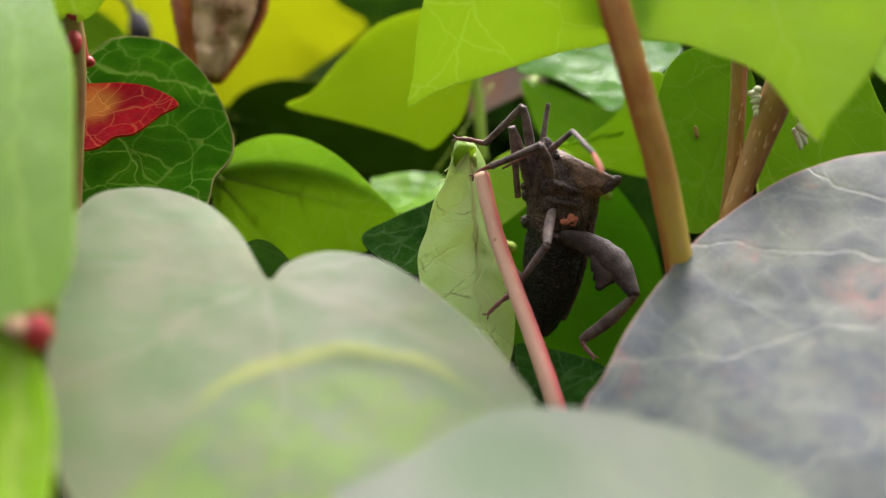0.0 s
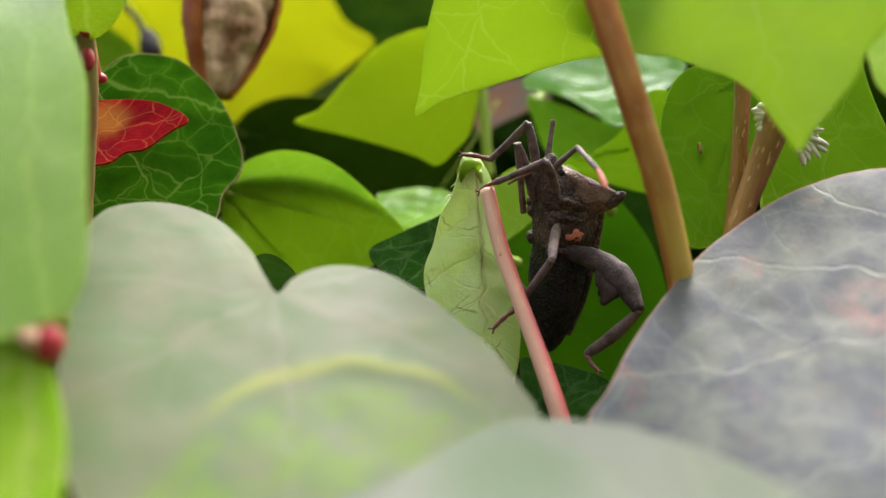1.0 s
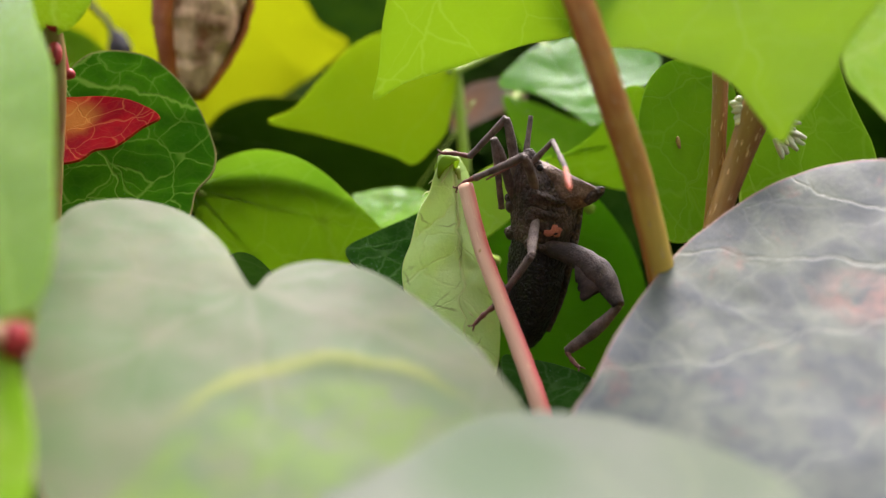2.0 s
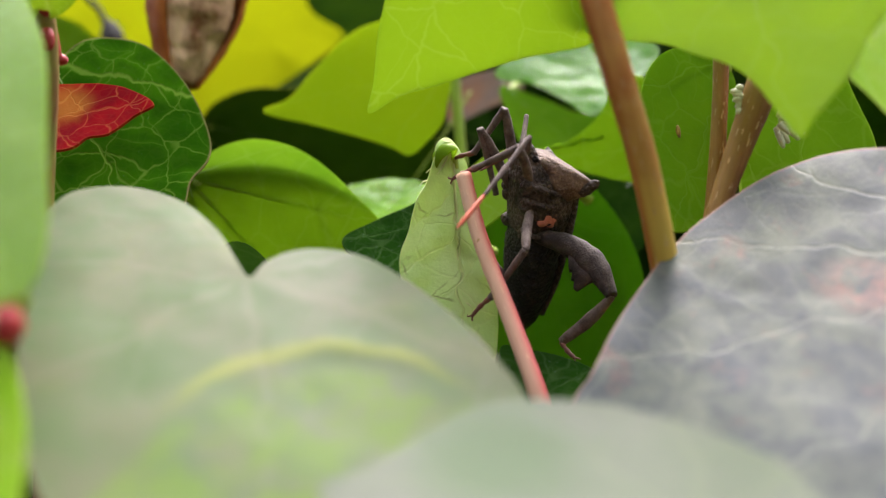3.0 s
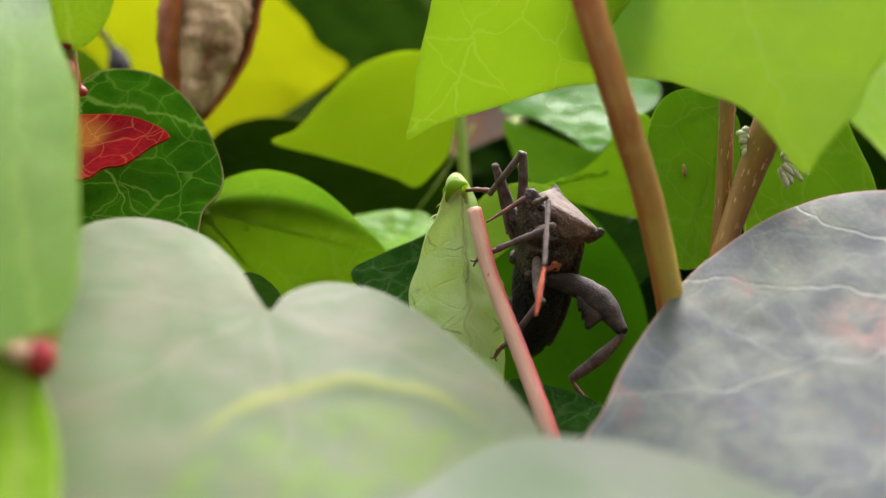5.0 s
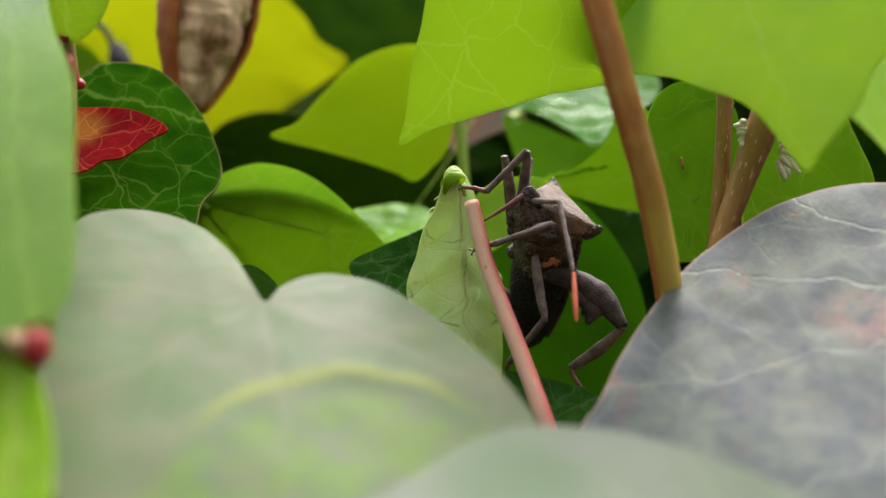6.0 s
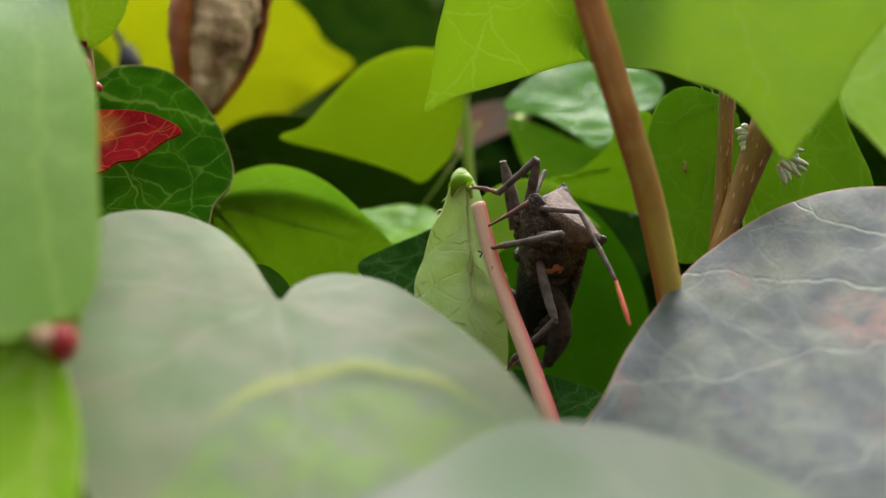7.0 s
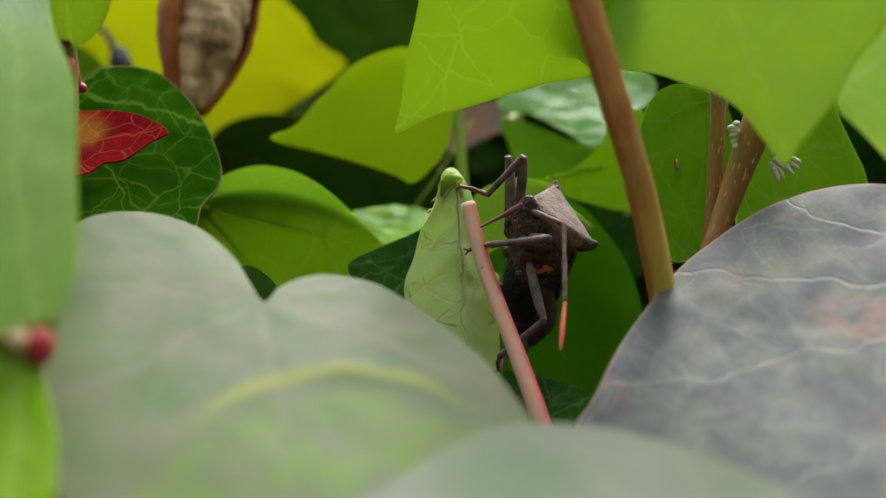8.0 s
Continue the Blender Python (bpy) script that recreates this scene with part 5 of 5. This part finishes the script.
    walk(limbs['foreR fore_tarsus'], [
        (0.0, pose(0.00641, 0.00948, -0.00771, -115.7, -20.4, 74.2)),
        (1.7, pose(0.00641, 0.00948, -0.00771, -115.7, -20.4, 74.2)),
        (3.0, pose(0.00427, 0.00862, -0.00774, -147.7, -0.4, 59.4)),
        (3.5, pose(0.00633, 0.00852, -0.00667, -144.4, 5.1, 56.5)),
        (4.0, pose(0.00632, 0.00804, -0.00600, -133.6, -8.4, 57.7)),
        (4.5, pose(0.00614, 0.00832, -0.00562, -130.3, -12.4, 57.7)),
        (6.0, pose(0.00222, 0.01055, -0.00753, -143.4, -31.0, 56.3)),
        (6.5, pose(0.00334, 0.00966, -0.00671, -140.5, -29.0, 58.1)),
        (7.0, pose(0.00423, 0.00927, -0.00593, -133.0, -31.1, 52.4)),
        (7.5, pose(0.00237, 0.01068, -0.00761, -137.4, -33.6, 51.0)),
        (8.0, pose(0.00424, 0.00885, -0.00649, -114.9, -31.6, 47.3)),
    ])
    walk(limbs['midR middle_femur'], [
        (0.0, pose(0.00200, 0.00400, -0.00360, -127.1, -64.9, 135.1)),
        (1.7, pose(0.00200, 0.00400, -0.00360, -127.1, -64.9, 135.1)),
        (3.0, pose(0.00200, 0.00400, -0.00360, -104.6, -64.2, 101.4)),
        (3.5, pose(0.00200, 0.00400, -0.00360, -104.2, -65.9, 98.1)),
        (4.0, pose(0.00200, 0.00400, -0.00360, -115.7, -66.2, 103.6)),
        (4.5, pose(0.00200, 0.00400, -0.00360, -124.1, -70.1, 104.8)),
        (6.0, pose(0.00200, 0.00400, -0.00360, 173.5, -75.8, 164.3)),
        (6.5, pose(0.00200, 0.00400, -0.00360, -164.1, -77.3, 145.5)),
        (7.0, pose(0.00200, 0.00400, -0.00360, -169.4, -80.9, 131.9)),
        (7.5, pose(0.00200, 0.00400, -0.00360, -144.0, -76.7, 101.8)),
        (8.0, pose(0.00200, 0.00400, -0.00360, 143.2, -75.2, 176.3)),
    ])
    walk(limbs['midR middle_tibia'], [
        (0.0, pose(0.00120, 0.01281, -0.00678, 162.0, 65.7, -13.9)),
        (1.7, pose(0.00120, 0.01281, -0.00678, 162.0, 65.7, -13.9)),
        (3.0, pose(0.00270, 0.01250, -0.00756, 133.5, 71.4, -46.5)),
        (3.5, pose(0.00312, 0.01256, -0.00732, 128.2, 72.9, -52.2)),
        (4.0, pose(0.00414, 0.01249, -0.00702, 140.3, 71.3, -46.4)),
        (4.5, pose(0.00523, 0.01242, -0.00624, 152.1, 74.2, -44.1)),
        (6.0, pose(0.00553, 0.01271, -0.00334, -173.8, 74.5, -6.6)),
        (6.5, pose(0.00506, 0.01287, -0.00416, -178.7, 75.6, -10.0)),
        (7.0, pose(0.00774, 0.01144, -0.00387, -179.4, 80.1, -20.5)),
        (7.5, pose(0.00834, 0.01082, -0.00487, 158.0, 78.6, -50.3)),
        (8.0, pose(0.00792, 0.01116, -0.00216, -160.7, 74.6, -1.3)),
    ])
    walk(limbs['midL middle_femur'], [
        (0.0, pose(-0.00260, 0.00260, -0.00300, -69.7, 49.4, 33.8)),
        (1.7, pose(-0.00260, 0.00260, -0.00300, -69.7, 49.4, 33.8)),
        (3.0, pose(-0.00260, 0.00260, -0.00300, -68.3, 55.1, 31.6)),
        (3.5, pose(-0.00260, 0.00260, -0.00300, -64.5, 56.0, 32.7)),
        (4.0, pose(-0.00260, 0.00260, -0.00300, -67.6, 56.0, 25.3)),
        (4.5, pose(-0.00260, 0.00260, -0.00300, -58.4, 57.6, 28.0)),
        (6.0, pose(-0.00260, 0.00260, -0.00300, -115.6, 72.6, 2.0)),
        (6.5, pose(-0.00260, 0.00260, -0.00300, -115.5, 73.7, 0.7)),
        (7.0, pose(-0.00260, 0.00260, -0.00300, -120.6, 79.5, -13.1)),
        (7.5, pose(-0.00260, 0.00260, -0.00300, -125.3, 77.1, -18.4)),
        (8.0, pose(-0.00260, 0.00260, -0.00300, -123.9, 78.4, -23.0)),
    ])
    walk(limbs['midL middle_tibia'], [
        (0.0, pose(-0.00982, 0.00161, -0.00862, -148.5, 39.8, 43.2)),
        (1.7, pose(-0.00982, 0.00161, -0.00862, -148.5, 39.8, 43.2)),
        (3.0, pose(-0.01035, 0.00183, -0.00790, -146.4, 42.2, 42.2)),
        (3.5, pose(-0.01053, 0.00221, -0.00764, -143.5, 41.2, 43.4)),
        (4.0, pose(-0.01048, 0.00275, -0.00775, -147.9, 38.5, 39.5)),
        (4.5, pose(-0.01071, 0.00374, -0.00720, -141.2, 39.5, 40.9)),
        (6.0, pose(-0.01038, -0.00164, -0.00548, -138.5, 37.3, 38.5)),
        (6.5, pose(-0.01053, -0.00145, -0.00533, -138.6, 29.9, 43.5)),
        (7.0, pose(-0.01125, -0.00019, -0.00444, -134.0, 32.9, 40.9)),
        (7.5, pose(-0.01122, -0.00014, -0.00468, -133.3, 28.9, 36.9)),
        (8.0, pose(-0.01149, 0.00078, -0.00454, -135.0, 29.0, 34.9)),
    ])
    walk(limbs['midL middle_tarsus'], [
        (0.0, pose(-0.00703, -0.00537, -0.01191, -115.7, 26.1, 52.3)),
        (1.7, pose(-0.00703, -0.00537, -0.01191, -115.7, 26.1, 52.3)),
        (3.0, pose(-0.00803, -0.00528, -0.01126, -139.0, 32.5, 47.3)),
        (3.5, pose(-0.00835, -0.00479, -0.01132, -134.7, 36.5, 45.7)),
        (4.0, pose(-0.00814, -0.00433, -0.01116, -149.4, 34.7, 41.6)),
        (4.5, pose(-0.00899, -0.00322, -0.01116, -157.7, 37.3, 41.9)),
        (6.0, pose(-0.00914, -0.00850, -0.00981, 171.7, 69.2, 11.8)),
        (6.5, pose(-0.00825, -0.00777, -0.01003, 171.7, 69.2, 14.8)),
        (7.0, pose(-0.00994, -0.00660, -0.00940, -169.7, 62.7, 28.7)),
        (7.5, pose(-0.01016, -0.00637, -0.00990, 163.8, 74.1, -1.9)),
        (8.0, pose(-0.01047, -0.00558, -0.00962, 172.6, 74.8, -2.0)),
    ])
    walk(limbs['hindL hind_femur'], [
        (0.0, pose(-0.00260, -0.00120, -0.00220, 25.9, -59.3, 85.6)),
        (1.7, pose(-0.00260, -0.00120, -0.00220, 25.9, -59.3, 85.6)),
        (3.0, pose(-0.00260, -0.00120, -0.00220, 39.2, -60.0, 71.6)),
        (3.5, pose(-0.00260, -0.00120, -0.00220, 43.9, -60.2, 65.2)),
        (4.0, pose(-0.00260, -0.00120, -0.00220, 41.0, -59.7, 67.2)),
        (4.5, pose(-0.00260, -0.00120, -0.00220, 46.3, -61.3, 58.3)),
        (6.0, pose(-0.00260, -0.00120, -0.00220, 58.6, -58.8, 47.1)),
        (6.5, pose(-0.00260, -0.00120, -0.00220, 2.3, -65.0, 149.5)),
        (7.0, pose(-0.00260, -0.00120, -0.00220, -10.8, -68.3, 171.9)),
        (7.5, pose(-0.00260, -0.00120, -0.00220, -0.8, -66.6, 158.6)),
        (8.0, pose(-0.00260, -0.00120, -0.00220, 8.2, -70.3, 167.1)),
    ])
    walk(limbs['hindL hind_tibia'], [
        (0.0, pose(-0.01482, -0.00524, 0.00075, -145.0, 30.4, 49.8)),
        (1.7, pose(-0.01482, -0.00524, 0.00075, -145.0, 30.4, 49.8)),
        (3.0, pose(-0.01459, -0.00483, 0.00197, -139.1, 32.6, 47.3)),
        (3.5, pose(-0.01456, -0.00443, 0.00235, -132.2, 31.6, 47.8)),
        (4.0, pose(-0.01469, -0.00423, 0.00216, -140.6, 30.9, 43.4)),
        (4.5, pose(-0.01476, -0.00352, 0.00238, -132.9, 30.6, 44.7)),
        (6.0, pose(-0.01420, -0.00359, 0.00363, -131.6, 25.6, 42.2)),
        (6.5, pose(-0.00889, -0.01280, -0.00198, -173.8, -28.6, 58.0)),
        (7.0, pose(-0.00670, -0.01371, -0.00312, -169.4, -6.2, 47.8)),
        (7.5, pose(-0.00758, -0.01342, -0.00228, -174.3, -2.3, 43.7)),
        (8.0, pose(-0.00378, -0.01433, -0.00156, -167.6, 30.7, 34.5)),
    ])
    walk(limbs['hindL hind_tarsus'], [
        (0.0, pose(-0.01084, -0.01207, -0.00376, -178.9, 58.7, -68.6)),
        (1.7, pose(-0.01084, -0.01207, -0.00376, -178.9, 58.7, -68.6)),
        (3.0, pose(-0.01172, -0.01186, -0.00305, 159.3, 59.7, -87.0)),
        (3.5, pose(-0.01241, -0.01115, -0.00338, 161.9, 59.9, -92.2)),
        (4.0, pose(-0.01201, -0.01138, -0.00279, 175.0, 62.6, -85.2)),
        (4.5, pose(-0.01282, -0.01031, -0.00335, 150.8, 65.1, -88.8)),
        (6.0, pose(-0.01232, -0.01004, -0.00251, -175.9, 75.4, -70.9)),
        (6.5, pose(-0.00097, -0.01720, -0.00285, -71.4, 15.1, 47.5)),
        (7.0, pose(0.00005, -0.01958, -0.00478, -65.9, 23.1, 42.9)),
        (7.5, pose(-0.00130, -0.01994, -0.00318, -59.8, 28.4, 37.0)),
        (8.0, pose(0.00042, -0.02222, -0.00325, -65.5, 45.9, 29.8)),
    ])
    walk(limbs['hindR hind_femur'], [
        (0.0, pose(0.00260, -0.00120, -0.00220, 172.2, -44.5, 14.9)),
        (1.7, pose(0.00260, -0.00120, -0.00220, 172.2, -44.5, 14.9)),
        (3.0, pose(0.00260, -0.00120, -0.00220, 172.2, -44.5, 14.9)),
        (3.5, pose(0.00260, -0.00120, -0.00220, 172.2, -44.5, 14.9)),
        (4.0, pose(0.00260, -0.00120, -0.00220, 172.2, -44.5, 14.9)),
        (4.5, pose(0.00260, -0.00120, -0.00220, 172.2, -44.5, 14.9)),
        (6.0, pose(0.00260, -0.00120, -0.00220, 172.2, -44.5, 14.9)),
        (6.5, pose(0.00260, -0.00120, -0.00220, 172.2, -44.5, 14.9)),
        (7.0, pose(0.00260, -0.00120, -0.00220, 172.2, -44.5, 14.9)),
        (7.5, pose(0.00260, -0.00120, -0.00220, 172.2, -44.5, 14.9)),
        (8.0, pose(0.00260, -0.00120, -0.00220, 172.2, -44.5, 14.9)),
    ])
    walk(limbs['hindR hind_tibia'], [
        (0.0, pose(0.00460, -0.01330, -0.00100, -41.7, -28.2, 32.9)),
        (1.7, pose(0.00460, -0.01330, -0.00100, -41.7, -28.2, 32.9)),
        (3.0, pose(0.00460, -0.01330, -0.00100, -41.7, -28.2, 32.9)),
        (3.5, pose(0.00460, -0.01330, -0.00100, -41.7, -28.2, 32.9)),
        (4.0, pose(0.00460, -0.01330, -0.00100, -41.7, -28.2, 32.9)),
        (4.5, pose(0.00460, -0.01330, -0.00100, -41.7, -28.2, 32.9)),
        (6.0, pose(0.00460, -0.01330, -0.00100, -41.7, -28.2, 32.9)),
        (6.5, pose(0.00460, -0.01330, -0.00100, -41.7, -28.2, 32.9)),
        (7.0, pose(0.00460, -0.01330, -0.00100, -41.7, -28.2, 32.9)),
        (7.5, pose(0.00460, -0.01330, -0.00100, -41.7, -28.2, 32.9)),
        (8.0, pose(0.00460, -0.01330, -0.00100, -41.7, -28.2, 32.9)),
    ])
    walk(limbs['antL antenna_base'], [
        (0.0, pose(-0.00075, 0.00949, -0.00270, 175.5, -26.3, -127.9)),
        (1.7, pose(-0.00075, 0.00949, -0.00270, 175.5, -26.3, -127.9)),
        (3.0, pose(-0.00075, 0.00949, -0.00270, -81.3, -70.4, 124.8)),
        (3.5, pose(-0.00075, 0.00949, -0.00270, -84.6, -73.4, 133.1)),
        (4.0, pose(-0.00075, 0.00949, -0.00270, -174.5, -30.0, -136.2)),
        (4.5, pose(-0.00075, 0.00949, -0.00270, -169.7, -15.0, -130.1)),
        (6.0, pose(-0.00075, 0.00949, -0.00270, 166.9, 29.0, -124.3)),
        (6.5, pose(-0.00075, 0.00949, -0.00270, 155.8, 32.3, -120.9)),
        (7.0, pose(-0.00075, 0.00949, -0.00270, 130.2, 22.2, -129.4)),
        (7.5, pose(-0.00075, 0.00949, -0.00270, 135.4, 31.0, -129.8)),
        (8.0, pose(-0.00075, 0.00949, -0.00270, 150.0, 42.7, -129.4)),
    ])
    walk(limbs['antL antenna_shaft'], [
        (0.0, pose(-0.00519, 0.01320, -0.00229, -107.4, 66.1, -21.8)),
        (1.7, pose(-0.00519, 0.01320, -0.00229, -107.4, 66.1, -21.8)),
        (3.0, pose(-0.00455, 0.01343, -0.00463, -86.2, 36.6, 45.3)),
        (3.5, pose(-0.00493, 0.01316, -0.00435, -73.4, 40.4, 43.8)),
        (4.0, pose(-0.00495, 0.01346, -0.00318, -80.3, 50.3, 31.3)),
        (4.5, pose(-0.00529, 0.01296, -0.00370, -78.9, 55.5, 30.2)),
        (6.0, pose(-0.00578, 0.01214, -0.00155, -98.9, 71.3, 6.3)),
        (6.5, pose(-0.00594, 0.01111, -0.00069, -135.5, 77.0, -26.1)),
        (7.0, pose(-0.00470, 0.01057, 0.00140, 177.7, 79.3, -74.8)),
        (7.5, pose(-0.00527, 0.01052, 0.00079, -120.6, 75.6, -8.6)),
        (8.0, pose(-0.00588, 0.01115, -0.00057, -93.7, 68.6, 12.6)),
    ])
    walk(limbs['antL antenna_tip'], [
        (0.0, pose(-0.01468, 0.01367, -0.00627, -79.6, 61.3, 10.9)),
        (1.7, pose(-0.01468, 0.01367, -0.00627, -79.6, 61.3, 10.9)),
        (3.0, pose(-0.00933, 0.00954, -0.01288, -73.9, 34.6, 46.3)),
        (3.5, pose(-0.01158, 0.01086, -0.01187, -60.0, 35.3, 46.2)),
        (4.0, pose(-0.01253, 0.01090, -0.00966, -72.4, 44.0, 36.1)),
        (4.5, pose(-0.01348, 0.01048, -0.00943, -78.9, 50.4, 34.4)),
        (6.0, pose(-0.01518, 0.00949, -0.00482, -88.4, 65.0, 19.3)),
        (6.5, pose(-0.01549, 0.00761, -0.00231, -92.1, 69.9, 13.1)),
        (7.0, pose(-0.01453, 0.00747, 0.00148, -98.8, 77.6, 0.2)),
        (7.5, pose(-0.01454, 0.00662, -0.00141, -79.2, 64.6, 18.1)),
        (8.0, pose(-0.01507, 0.00841, -0.00431, -78.3, 61.2, 21.2)),
    ])
    walk(limbs['antR antenna_base'], [
        (0.0, pose(0.00075, 0.00949, -0.00270, 137.9, -58.7, -161.8)),
        (1.7, pose(0.00075, 0.00949, -0.00270, 137.9, -58.7, -161.8)),
        (3.0, pose(0.00075, 0.00949, -0.00270, 96.4, -59.6, -154.3)),
        (3.5, pose(0.00075, 0.00949, -0.00270, 110.5, -64.6, -159.4)),
        (4.0, pose(0.00075, 0.00949, -0.00270, 106.9, -66.5, -174.8)),
        (4.5, pose(0.00075, 0.00949, -0.00270, 120.5, -73.1, 167.6)),
        (6.0, pose(0.00075, 0.00949, -0.00270, 85.2, -57.5, -152.4)),
        (6.5, pose(0.00075, 0.00949, -0.00270, 80.6, -44.8, -141.9)),
        (7.0, pose(0.00075, 0.00949, -0.00270, 69.6, -47.2, -143.1)),
        (7.5, pose(0.00075, 0.00949, -0.00270, 53.7, -47.9, -149.7)),
        (8.0, pose(0.00075, 0.00949, -0.00270, 42.5, -65.2, -162.8)),
    ])


motions()
